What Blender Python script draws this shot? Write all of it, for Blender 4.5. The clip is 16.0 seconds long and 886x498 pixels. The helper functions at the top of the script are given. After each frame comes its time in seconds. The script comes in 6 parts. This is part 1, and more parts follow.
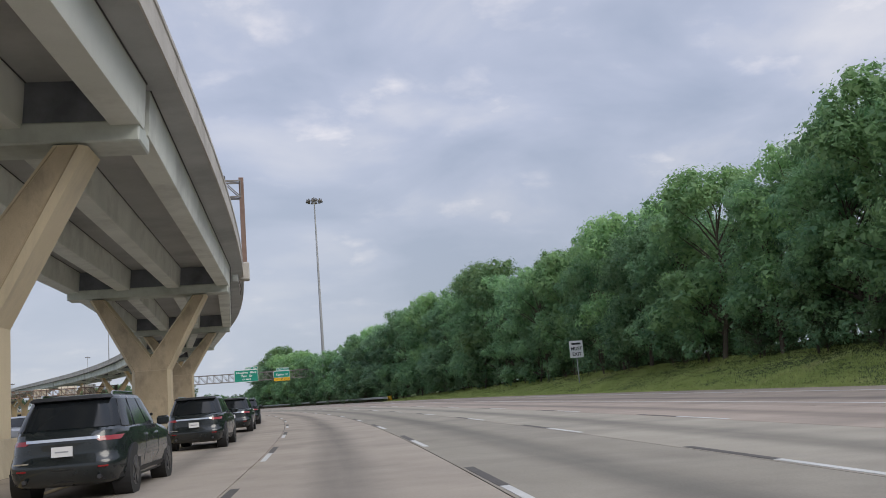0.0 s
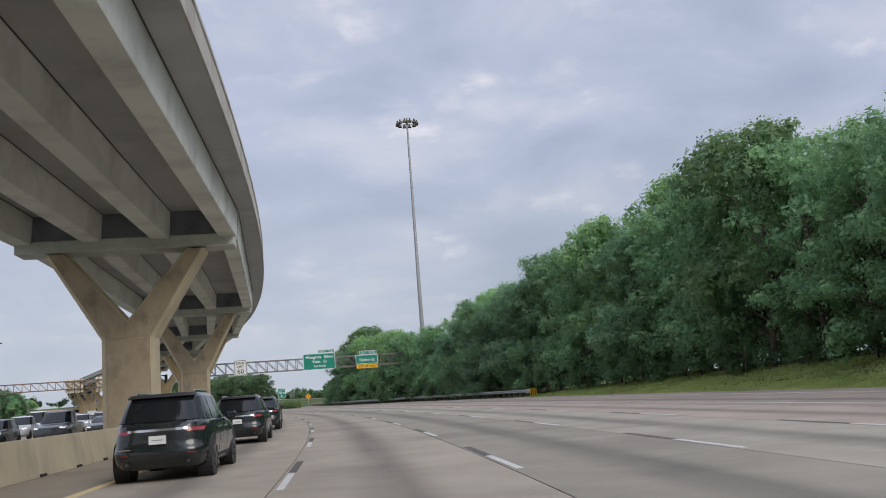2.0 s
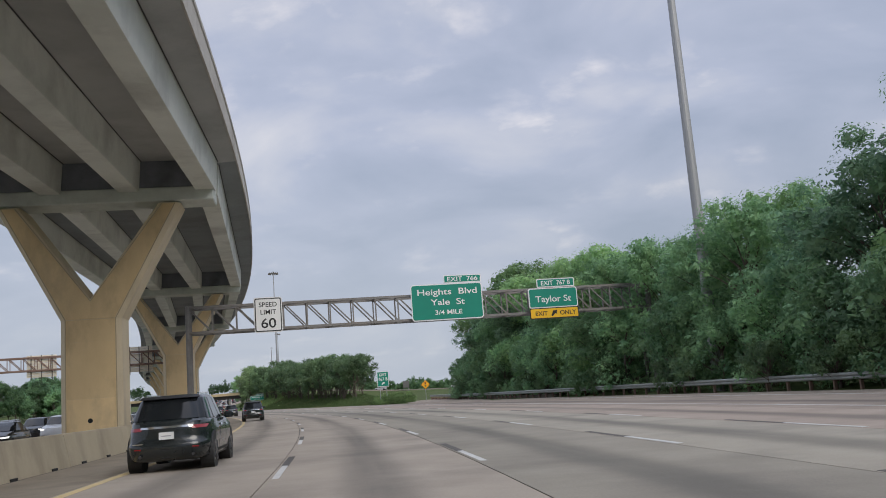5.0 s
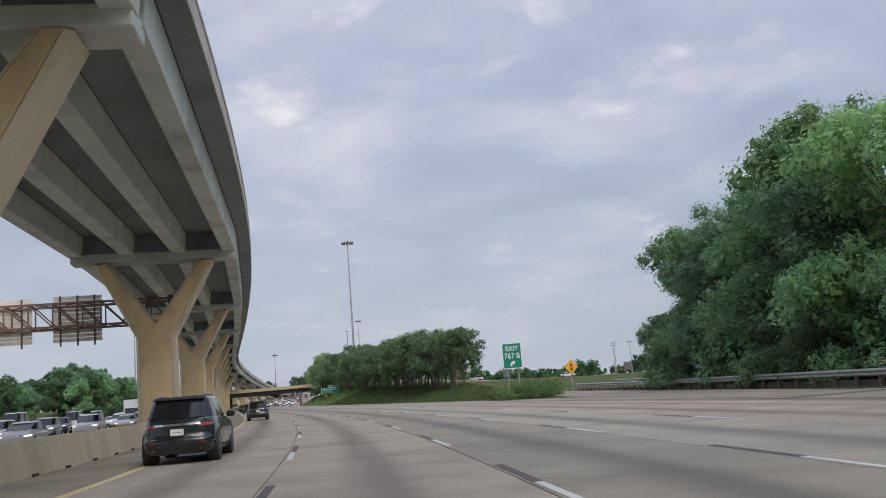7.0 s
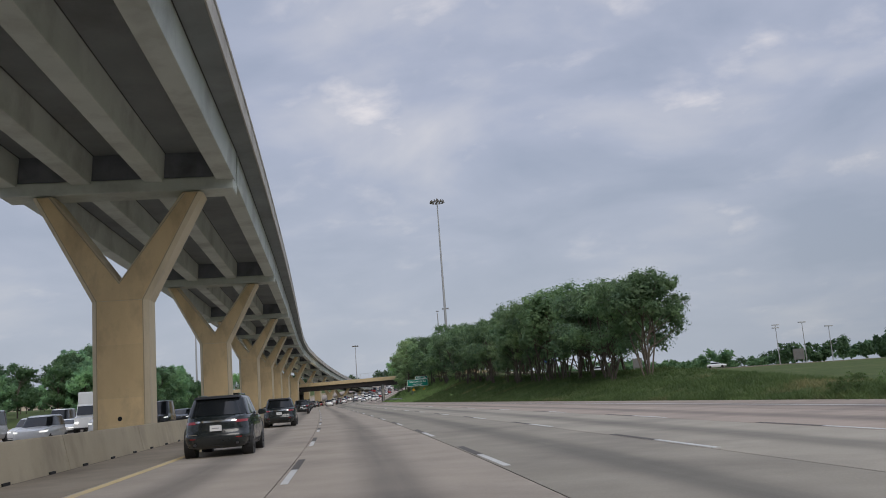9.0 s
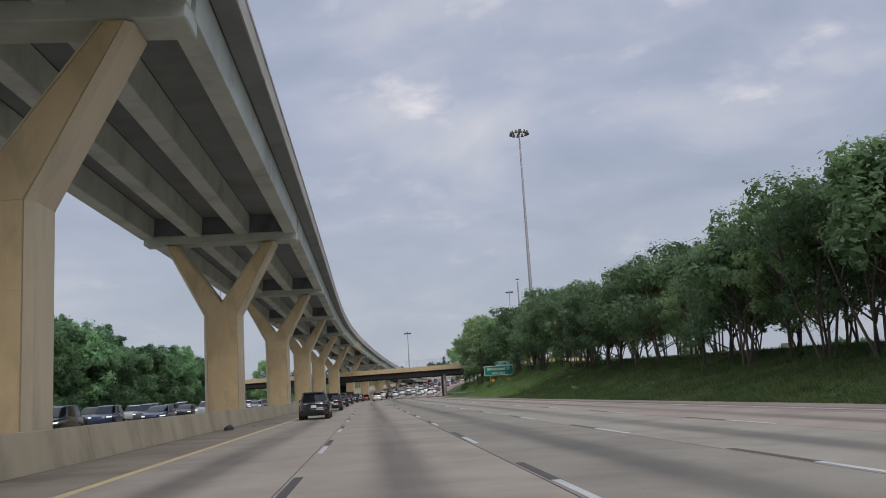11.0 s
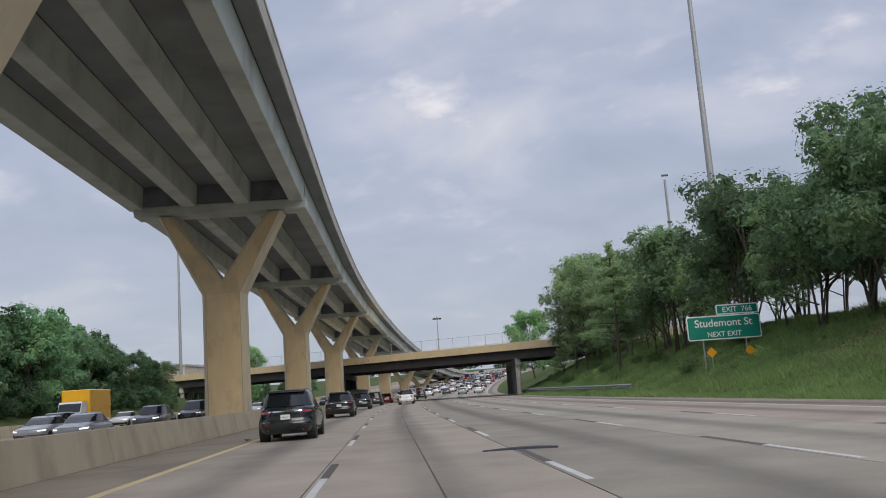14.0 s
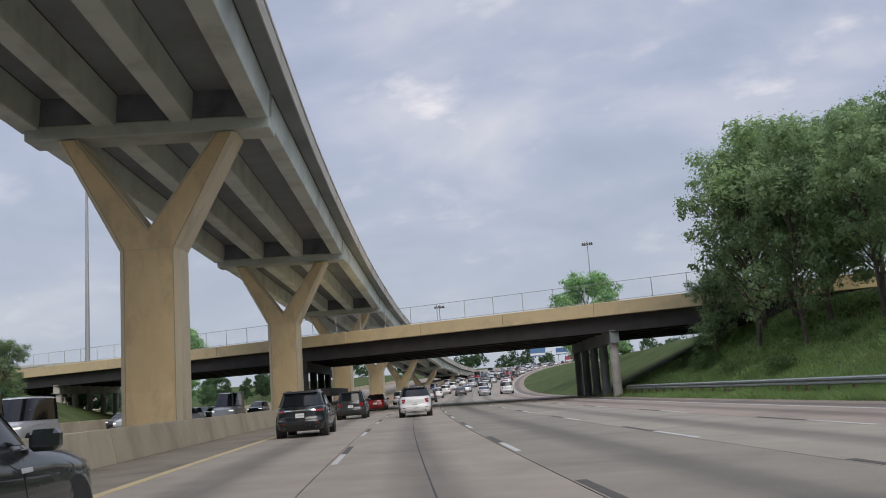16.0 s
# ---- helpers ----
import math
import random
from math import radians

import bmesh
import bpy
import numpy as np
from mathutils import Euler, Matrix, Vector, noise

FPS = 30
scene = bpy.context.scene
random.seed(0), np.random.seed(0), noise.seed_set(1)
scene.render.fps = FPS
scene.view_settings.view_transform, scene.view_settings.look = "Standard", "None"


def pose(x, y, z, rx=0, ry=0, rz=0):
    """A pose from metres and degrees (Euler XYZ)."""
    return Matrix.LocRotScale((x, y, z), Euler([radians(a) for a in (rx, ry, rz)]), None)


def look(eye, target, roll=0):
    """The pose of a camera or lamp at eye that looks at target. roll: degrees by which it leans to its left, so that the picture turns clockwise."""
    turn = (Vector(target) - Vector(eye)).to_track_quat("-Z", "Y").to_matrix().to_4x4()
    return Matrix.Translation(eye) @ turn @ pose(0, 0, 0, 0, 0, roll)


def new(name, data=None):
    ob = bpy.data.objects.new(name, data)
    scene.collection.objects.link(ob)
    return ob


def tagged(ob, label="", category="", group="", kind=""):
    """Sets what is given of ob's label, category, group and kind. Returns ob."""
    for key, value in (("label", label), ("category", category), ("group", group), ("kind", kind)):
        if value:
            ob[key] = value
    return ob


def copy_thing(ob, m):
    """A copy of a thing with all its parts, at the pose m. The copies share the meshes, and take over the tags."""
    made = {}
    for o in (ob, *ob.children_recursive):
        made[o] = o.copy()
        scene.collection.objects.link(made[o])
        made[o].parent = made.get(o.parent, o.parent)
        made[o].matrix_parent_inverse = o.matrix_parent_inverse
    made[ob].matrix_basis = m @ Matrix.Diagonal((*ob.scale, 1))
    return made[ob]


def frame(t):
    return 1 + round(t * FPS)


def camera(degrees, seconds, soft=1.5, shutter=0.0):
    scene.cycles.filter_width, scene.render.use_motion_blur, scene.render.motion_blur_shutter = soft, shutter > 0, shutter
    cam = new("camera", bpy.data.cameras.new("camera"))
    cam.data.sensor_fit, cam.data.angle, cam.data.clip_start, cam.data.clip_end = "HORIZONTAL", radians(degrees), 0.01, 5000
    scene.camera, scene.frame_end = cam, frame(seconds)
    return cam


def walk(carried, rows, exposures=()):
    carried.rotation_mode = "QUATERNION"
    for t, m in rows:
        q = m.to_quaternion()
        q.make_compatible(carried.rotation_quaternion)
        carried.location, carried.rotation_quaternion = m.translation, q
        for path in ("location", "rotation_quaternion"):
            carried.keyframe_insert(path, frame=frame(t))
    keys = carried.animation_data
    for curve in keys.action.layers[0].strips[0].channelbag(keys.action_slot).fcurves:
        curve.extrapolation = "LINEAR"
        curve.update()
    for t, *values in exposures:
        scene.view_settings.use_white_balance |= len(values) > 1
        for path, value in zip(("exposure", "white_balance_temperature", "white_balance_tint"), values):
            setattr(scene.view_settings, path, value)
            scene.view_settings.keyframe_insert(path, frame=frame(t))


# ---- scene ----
cam = camera(53.3, 16.0, soft=0.95)

# seconds, x, y, z, pitch, roll, yaw
PATH = [
    (0, 0.305, -9.789, 1.266, 8.97, -4.70, -7.60),
    (0.5, 0.278, 4.097, 1.266, 8.97, -4.59, -5.70),
    (1, 0.011, 17.967, 1.266, 9.02, -4.70, -4.09),
    (1.5, -0.598, 31.796, 1.266, 8.94, -4.73, -2.88),
    (2, -1.462, 45.579, 1.266, 9.11, -4.54, -1.62),
    (2.5, -2.496, 59.296, 1.266, 9.19, -4.26, -0.35),
    (3, -3.773, 72.977, 1.266, 9.19, -4.29, 0.79),
    (3.5, -5.391, 86.646, 1.266, 9.25, -4.53, 1.82),
    (4, -7.328, 100.368, 1.266, 9.19, -4.41, 3.22),
    (4.5, -9.720, 114.175, 1.266, 9.17, -4.42, 4.54),
    (5, -12.444, 128.016, 1.266, 9.14, -4.43, 5.90),
    (5.5, -15.503, 141.820, 1.266, 9.12, -4.44, 7.30),
    (6, -18.894, 155.518, 1.266, 9.09, -4.45, 8.75),
    (6.5, -22.603, 169.043, 1.266, 9.07, -4.46, 10.20),
    (7, -26.518, 182.356, 1.266, 9.08, -4.65, 11.27),
    (7.5, -30.756, 195.456, 1.266, 9.15, -4.62, 12.62),
    (8, -35.333, 208.337, 1.266, 9.17, -4.77, 13.89),
    (8.5, -40.180, 221.065, 1.266, 9.30, -4.52, 15.30),
    (9, -45.271, 233.669, 1.266, 9.23, -4.27, 16.69),
    (9.5, -50.556, 246.219, 1.266, 9.19, -4.06, 17.83),
    (10, -56.039, 258.714, 1.266, 9.16, -3.85, 18.78),
    (10.5, -61.677, 271.177, 1.266, 9.13, -3.65, 19.52),
    (11, -67.427, 283.631, 1.266, 9.10, -3.44, 20.05),
    (11.5, -73.245, 296.100, 1.266, 9.07, -3.23, 20.39),
    (12, -79.157, 308.579, 1.266, 8.96, -3.35, 20.67),
    (12.5, -85.081, 321.071, 1.266, 9.06, -3.46, 20.93),
    (13, -91.022, 333.530, 1.266, 9.04, -3.33, 21.14),
    (13.5, -96.944, 345.919, 1.266, 9.06, -3.85, 21.26),
    (14, -102.863, 358.280, 1.266, 9.09, -4.08, 21.34),
    (14.5, -108.770, 370.628, 1.266, 9.11, -3.75, 21.20),
    (15, -114.588, 383.008, 1.266, 9.21, -3.93, 21.08),
    (15.5, -120.392, 395.389, 1.266, 9.25, -4.04, 21.05),
    (16, -126.152, 407.787, 1.266, 9.16, -4.05, 21.00),
]


def carry(x, y, z, pitch, roll, yaw):
    return pose(x, y, z, 0, 0, yaw) @ pose(0, 0, 0, 90 + pitch) @ pose(0, 0, 0, 0, 0, roll)


walk(cam, [(t, carry(x, y, z, p, r, a)) for t, x, y, z, p, r, a in PATH],
     exposures=((0, 0.17), (2.5, 0.17), (4, 0.13), (6.5, 0.02), (7, 0.10), (8, -0.03), (9, -0.10), (12, -0.07), (14, 0.04), (16, 0.06)))

# ---------------------------------------------------------------- sky and sun
SUN_UP, SUN_TURN = radians(36), radians(142)
world = bpy.data.worlds.new("sky")
scene.world = world
world.use_nodes = True
wn, wl = world.node_tree.nodes, world.node_tree.links
wn.clear()


def wnode(kind, **values):
    n = wn.new(kind)
    for key, value in values.items():
        n.inputs[key].default_value = value
    return n


sky = wn.new("ShaderNodeTexSky")
sky.sky_type, sky.sun_disc, sky.sun_elevation, sky.sun_rotation = "NISHITA", False, SUN_UP, SUN_TURN
dim = wnode("ShaderNodeVectorMath")
dim.operation = "SCALE"
dim.inputs["Scale"].default_value = 0.09
wl.new(sky.outputs["Color"], dim.inputs[0])
where = wn.new("ShaderNodeTexCoord")
# flat layers of cloud: the direction is divided by its height
part_xyz = wn.new("ShaderNodeSeparateXYZ")
wl.new(where.outputs["Generated"], part_xyz.inputs[0])
lift = wnode("ShaderNodeMath")
lift.operation = "ADD"
lift.inputs[1].default_value = 0.30
wl.new(part_xyz.outputs["Z"], lift.inputs[0])
clampz = wn.new("ShaderNodeMath")
clampz.operation = "MAXIMUM"
clampz.inputs[1].default_value = 0.05
wl.new(lift.outputs[0], clampz.inputs[0])
plane = wn.new("ShaderNodeVectorMath")
plane.operation = "DIVIDE"
wl.new(where.outputs["Generated"], plane.inputs[0])
wl.new(clampz.outputs[0], plane.inputs[1])
stretch = wn.new("ShaderNodeMapping")
stretch.inputs["Scale"].default_value = (1.0, 1.15, 0.0)
stretch.inputs["Rotation"].default_value = (0, 0, radians(8.5))
wl.new(plane.outputs[0], stretch.inputs["Vector"])
big = wnode("ShaderNodeTexNoise", Scale=2.1, Detail=7.0, Roughness=0.5, Distortion=0.3)
wl.new(stretch.outputs[0], big.inputs["Vector"])
ramp = wn.new("ShaderNodeValToRGB")
ramp.color_ramp.elements[0].position, ramp.color_ramp.elements[0].color = 0.36, (0.365, 0.418, 0.545, 1)
ramp.color_ramp.elements[1].position, ramp.color_ramp.elements[1].color = 0.72, (0.70, 0.70, 0.755, 1)
mid = ramp.color_ramp.elements.new(0.52)
mid.color = (0.465, 0.508, 0.64, 1)
wl.new(big.outputs["Fac"], ramp.inputs["Fac"])
small = wnode("ShaderNodeTexNoise", Scale=5.5, Detail=6.0, Roughness=0.55, Distortion=0.2)
wl.new(stretch.outputs[0], small.inputs["Vector"])
puff = wn.new("ShaderNodeMapRange")
puff.inputs["From Min"].default_value, puff.inputs["From Max"].default_value = 0.55, 0.73
puff.inputs["To Max"].default_value = 0.9
wl.new(small.outputs["Fac"], puff.inputs["Value"])
only = wn.new("ShaderNodeMapRange")
only.inputs["From Min"].default_value, only.inputs["From Max"].default_value = 0.46, 0.60
wl.new(big.outputs["Fac"], only.inputs["Value"])
both = wn.new("ShaderNodeMath")
both.operation = "MULTIPLY"
wl.new(puff.outputs["Result"], both.inputs[0])
wl.new(only.outputs["Result"], both.inputs[1])
puffs = wn.new("ShaderNodeMix")
puffs.data_type = "RGBA"
puffs.inputs["B"].default_value = (0.90, 0.86, 0.88, 1)
wl.new(both.outputs[0], puffs.inputs["Factor"])
wl.new(ramp.outputs["Color"], puffs.inputs["A"])
cover = wn.new("ShaderNodeMix")
cover.data_type = "RGBA"
cover.inputs["Factor"].default_value = 0.9
wl.new(dim.outputs[0], cover.inputs["A"])
wl.new(puffs.outputs["Result"], cover.inputs["B"])
# haze towards the horizon
hz = wn.new("ShaderNodeMapRange")
hz.inputs["From Min"].default_value, hz.inputs["From Max"].default_value = 0.0, 0.30
hz.inputs["To Min"].default_value, hz.inputs["To Max"].default_value = 0.85, 0.0
wl.new(part_xyz.outputs["Z"], hz.inputs["Value"])
haze = wn.new("ShaderNodeMix")
haze.data_type = "RGBA"
# the cloud is thicker and greyer to the right of the road's end
grey = wn.new("ShaderNodeMapRange")
grey.interpolation_type = "SMOOTHSTEP"
grey.inputs["From Min"].default_value, grey.inputs["From Max"].default_value = -0.12, 0.22
wl.new(part_xyz.outputs["X"], grey.inputs["Value"])
low_tone = wn.new("ShaderNodeMix")
low_tone.data_type = "RGBA"
low_tone.inputs["A"].default_value, low_tone.inputs["B"].default_value = (0.455, 0.50, 0.57, 1), (0.335, 0.38, 0.445, 1)
wl.new(grey.outputs["Result"], low_tone.inputs["Factor"])
wl.new(low_tone.outputs["Result"], haze.inputs["B"])
wl.new(hz.outputs["Result"], haze.inputs["Factor"])
wl.new(cover.outputs["Result"], haze.inputs["A"])
# an overcast sky is brightest overhead
zen = wn.new("ShaderNodeMapRange")
zen.interpolation_type = "SMOOTHSTEP"
zen.inputs["From Min"].default_value, zen.inputs["From Max"].default_value = 0.45, 0.95
zen.inputs["To Min"].default_value, zen.inputs["To Max"].default_value = 1.0, 2.3
wl.new(part_xyz.outputs["Z"], zen.inputs["Value"])
back = wn.new("ShaderNodeBackground")
wl.new(zen.outputs["Result"], back.inputs["Strength"])
wl.new(haze.outputs["Result"], back.inputs["Color"])
wl.new(back.outputs[0], wn.new("ShaderNodeOutputWorld").inputs[0])

sun = new("sun", bpy.data.lights.new("sun", "SUN"))
sun.data.energy, sun.data.angle, sun.data.color = 1.5, radians(36), (1.0, 0.95, 0.87)
sun.matrix_world = look((0, 0, 200), Vector((0, 0, 200)) - Vector((math.sin(SUN_TURN) * math.cos(SUN_UP), math.cos(SUN_TURN) * math.cos(SUN_UP), math.sin(SUN_UP))) * 100)


# ---------------------------------------------------------------- materials
def links_of(m):
    return m.node_tree.nodes, m.node_tree.links


def surface(name, dark, light, scale=1.0, rough=0.8, metal=0.0, bump=0.3, fine=40.0, stain=None, stain_scale=0.15, stain_amount=0.5, streak=(1, 1, 1), vary=0.0, spec=0.4):
    """A surface with a broad mottle, a fine grain and, if given, stains."""
    m = bpy.data.materials.new(name)
    m.use_nodes = True
    n, l = links_of(m)
    b = n["Principled BSDF"]
    b.inputs["Metallic"].default_value, b.inputs["Specular IOR Level"].default_value = metal, spec
    tc = n.new("ShaderNodeTexCoord")
    mp = n.new("ShaderNodeMapping")
    mp.inputs["Scale"].default_value = streak
    l.new(tc.outputs["Object"], mp.inputs["Vector"])
    n1, n2 = n.new("ShaderNodeTexNoise"), n.new("ShaderNodeTexNoise")
    n1.inputs["Scale"].default_value, n1.inputs["Detail"].default_value, n1.inputs["Roughness"].default_value = scale, 6, 0.6
    n2.inputs["Scale"].default_value, n2.inputs["Detail"].default_value = fine, 3
    l.new(mp.outputs[0], n1.inputs["Vector"])
    l.new(tc.outputs["Object"], n2.inputs["Vector"])
    mixn = n.new("ShaderNodeMath")
    mixn.operation = "MULTIPLY_ADD"
    mixn.inputs[1].default_value, mixn.inputs[2].default_value = 0.35, 0.0
    l.new(n2.outputs["Fac"], mixn.inputs[0])
    add = n.new("ShaderNodeMath")
    add.operation = "MULTIPLY_ADD"
    add.inputs[1].default_value = 0.8
    l.new(n1.outputs["Fac"], add.inputs[0])
    l.new(mixn.outputs[0], add.inputs[2])
    r = n.new("ShaderNodeValToRGB")
    r.color_ramp.elements[0].position, r.color_ramp.elements[0].color = 0.35, (*dark, 1)
    r.color_ramp.elements[1].position, r.color_ramp.elements[1].color = 0.78, (*light, 1)
    l.new(add.outputs[0], r.inputs["Fac"])
    colour = r.outputs["Color"]
    if stain:
        n3 = n.new("ShaderNodeTexNoise")
        n3.inputs["Scale"].default_value, n3.inputs["Detail"].default_value, n3.inputs["Roughness"].default_value = stain_scale, 8, 0.65
        l.new(mp.outputs[0], n3.inputs["Vector"])
        rs = n.new("ShaderNodeMapRange")
        rs.inputs["From Min"].default_value, rs.inputs["From Max"].default_value, rs.inputs["To Max"].default_value = 0.48, 0.72, stain_amount
        l.new(n3.outputs["Fac"], rs.inputs["Value"])
        mx = n.new("ShaderNodeMix")
        mx.data_type = "RGBA"
        mx.inputs["B"].default_value = (*stain, 1)
        l.new(rs.outputs["Result"], mx.inputs["Factor"])
        l.new(colour, mx.inputs["A"])
        colour = mx.outputs["Result"]
    if vary:
        oi = n.new("ShaderNodeObjectInfo")
        hs = n.new("ShaderNodeHueSaturation")
        vr = n.new("ShaderNodeMapRange")
        vr.inputs["To Min"].default_value, vr.inputs["To Max"].default_value = 1 - vary, 1 + vary
        l.new(oi.outputs["Random"], vr.inputs["Value"])
        l.new(vr.outputs["Result"], hs.inputs["Value"])
        l.new(colour, hs.inputs["Color"])
        colour = hs.outputs["Color"]
    l.new(colour, b.inputs["Base Color"])
    rr = n.new("ShaderNodeMapRange")
    rr.inputs["To Min"].default_value, rr.inputs["To Max"].default_value = max(0.05, rough - 0.12), min(1, rough + 0.12)
    l.new(n1.outputs["Fac"], rr.inputs["Value"])
    l.new(rr.outputs["Result"], b.inputs["Roughness"])
    if bump:
        bp = n.new("ShaderNodeBump")
        bp.inputs["Strength"].default_value, bp.inputs["Distance"].default_value = bump, 0.02
        l.new(n2.outputs["Fac"], bp.inputs["Height"])
        l.new(bp.outputs[0], b.inputs["Normal"])
    return m


def plain(name, colour, rough=0.5, metal=0.0, spec=0.5, coat=0.0, emit=None):
    """A small manufactured surface with a slight unevenness of gloss."""
    m = bpy.data.materials.new(name)
    m.use_nodes = True
    n, l = links_of(m)
    b = n["Principled BSDF"]
    b.inputs["Base Color"].default_value = (*colour, 1)
    b.inputs["Metallic"].default_value, b.inputs["Specular IOR Level"].default_value, b.inputs["Coat Weight"].default_value = metal, spec, coat
    t = n.new("ShaderNodeTexNoise")
    t.inputs["Scale"].default_value, t.inputs["Detail"].default_value = 6, 4
    tc = n.new("ShaderNodeTexCoord")
    l.new(tc.outputs["Object"], t.inputs["Vector"])
    rr = n.new("ShaderNodeMapRange")
    rr.inputs["To Min"].default_value, rr.inputs["To Max"].default_value = max(0.02, rough - 0.08), min(1, rough + 0.08)
    l.new(t.outputs["Fac"], rr.inputs["Value"])
    l.new(rr.outputs["Result"], b.inputs["Roughness"])
    if emit:
        b.inputs["Emission Color"].default_value, b.inputs["Emission Strength"].default_value = (*emit[0], 1), emit[1]
    return m


def leaf_surface(name, dark, light, gloss=0.5):
    m = bpy.data.materials.new(name)
    m.use_nodes = True
    n, l = links_of(m)
    b = n["Principled BSDF"]
    geo, oi, tc = n.new("ShaderNodeNewGeometry"), n.new("ShaderNodeObjectInfo"), n.new("ShaderNodeTexCoord")
    t = n.new("ShaderNodeTexNoise")
    t.inputs["Scale"].default_value, t.inputs["Detail"].default_value = 0.5, 3
    l.new(tc.outputs["Object"], t.inputs["Vector"])
    add = n.new("ShaderNodeMath")
    add.operation = "MULTIPLY_ADD"
    add.inputs[1].default_value = 0.20
    l.new(geo.outputs["Random Per Island"], add.inputs[0])
    l.new(t.outputs["Fac"], add.inputs[2])
    r = n.new("ShaderNodeValToRGB")
    r.color_ramp.elements[0].position, r.color_ramp.elements[0].color = 0.35, (*dark, 1)
    r.color_ramp.elements[1].position, r.color_ramp.elements[1].color = 1.0, (*light, 1)
    l.new(add.outputs[0], r.inputs["Fac"])
    hs = n.new("ShaderNodeHueSaturation")
    vr = n.new("ShaderNodeMapRange")
    vr.inputs["To Min"].default_value, vr.inputs["To Max"].default_value = 0.7, 1.35
    l.new(oi.outputs["Random"], vr.inputs["Value"])
    l.new(vr.outputs["Result"], hs.inputs["Value"])
    l.new(r.outputs["Color"], hs.inputs["Color"])
    l.new(hs.outputs["Color"], b.inputs["Base Color"])
    b.inputs["Roughness"].default_value, b.inputs["Specular IOR Level"].default_value = gloss, 0.3
    tr = n.new("ShaderNodeBsdfTranslucent")
    l.new(hs.outputs["Color"], tr.inputs["Color"])
    ms = n.new("ShaderNodeMixShader")
    ms.inputs[0].default_value = 0.5
    l.new(b.outputs[0], ms.inputs[1])
    l.new(tr.outputs[0], ms.inputs[2])
    l.new(ms.outputs[0], n["Material Output"].inputs[0])
    return m


def grass_surface(name, dark, light, straw, dry):
    """Grass blades: dark to light green by tussock, dried to straw in patches some metres wide."""
    m = leaf_surface(name, dark, light, 0.7)
    n, l = links_of(m)
    green = next(q for q in n if q.bl_idname == "ShaderNodeHueSaturation")
    tc = next(q for q in n if q.bl_idname == "ShaderNodeTexCoord")
    t = n.new("ShaderNodeTexNoise")
    t.inputs["Scale"].default_value, t.inputs["Detail"].default_value, t.inputs["Roughness"].default_value = 0.16, 6, 0.65
    l.new(tc.outputs["Object"], t.inputs["Vector"])
    rs = n.new("ShaderNodeMapRange")
    rs.inputs["From Min"].default_value, rs.inputs["From Max"].default_value, rs.inputs["To Max"].default_value = dry - 0.06, dry + 0.08, 0.85
    l.new(t.outputs["Fac"], rs.inputs["Value"])
    mx = n.new("ShaderNodeMix")
    mx.data_type = "RGBA"
    mx.inputs["B"].default_value = (*straw, 1)
    l.new(rs.outputs["Result"], mx.inputs["Factor"])
    targets = [k.to_socket for k in green.outputs["Color"].links]
    l.new(green.outputs["Color"], mx.inputs["A"])
    for socket in targets:
        l.new(mx.outputs["Result"], socket)
    return m


def pavement_surface(name, dark, light):
    """Concrete pavement: mottled slabs, a dark band of drips along each lane's middle, tyre-polished tracks. UV: x across, y along, in metres."""
    m = surface(name, dark, light, scale=0.5, rough=0.85, bump=0.25, fine=25, stain=(0.13, 0.118, 0.108), stain_scale=0.22, stain_amount=0.4, vary=0.10, spec=0.12)
    n, l = links_of(m)
    b = n["Principled BSDF"]
    source = b.inputs["Base Color"].links[0].from_socket
    uv = n.new("ShaderNodeUVMap")
    sp = n.new("ShaderNodeSeparateXYZ")
    l.new(uv.outputs[0], sp.inputs[0])
    off = n.new("ShaderNodeMath")
    off.operation = "ABSOLUTE"
    l.new(sp.outputs["X"], off.inputs[0])
    band = n.new("ShaderNodeMapRange")
    band.interpolation_type = "SMOOTHSTEP"
    band.inputs["From Min"].default_value, band.inputs["From Max"].default_value = 0.05, 0.85
    band.inputs["To Min"].default_value, band.inputs["To Max"].default_value = 0.85, 0.0
    l.new(off.outputs[0], band.inputs["Value"])
    mp = n.new("ShaderNodeMapping")
    mp.inputs["Scale"].default_value = (1.2, 0.05, 1)
    l.new(uv.outputs[0], mp.inputs["Vector"])
    t = n.new("ShaderNodeTexNoise")
    t.inputs["Scale"].default_value, t.inputs["Detail"].default_value = 1.0, 5
    l.new(mp.outputs[0], t.inputs["Vector"])
    mul = n.new("ShaderNodeMath")
    mul.operation = "MULTIPLY"
    l.new(band.outputs["Result"], mul.inputs[0])
    l.new(t.outputs["Fac"], mul.inputs[1])
    mx = n.new("ShaderNodeMix")
    mx.data_type = "RGBA"
    mx.inputs["B"].default_value = (0.055, 0.056, 0.054, 1)
    l.new(mul.outputs[0], mx.inputs["Factor"])
    l.new(source, mx.inputs["A"])
    l.new(mx.outputs["Result"], b.inputs["Base Color"])
    return m


def paint_surface(name, rough=0.25):
    """Car paint whose colour is each object's own."""
    m = plain(name, (0.5, 0.5, 0.5), rough, 0.0, 0.5, 0.6)
    n, l = links_of(m)
    oi = n.new("ShaderNodeObjectInfo")
    l.new(oi.outputs["Color"], n["Principled BSDF"].inputs["Base Color"])
    return m


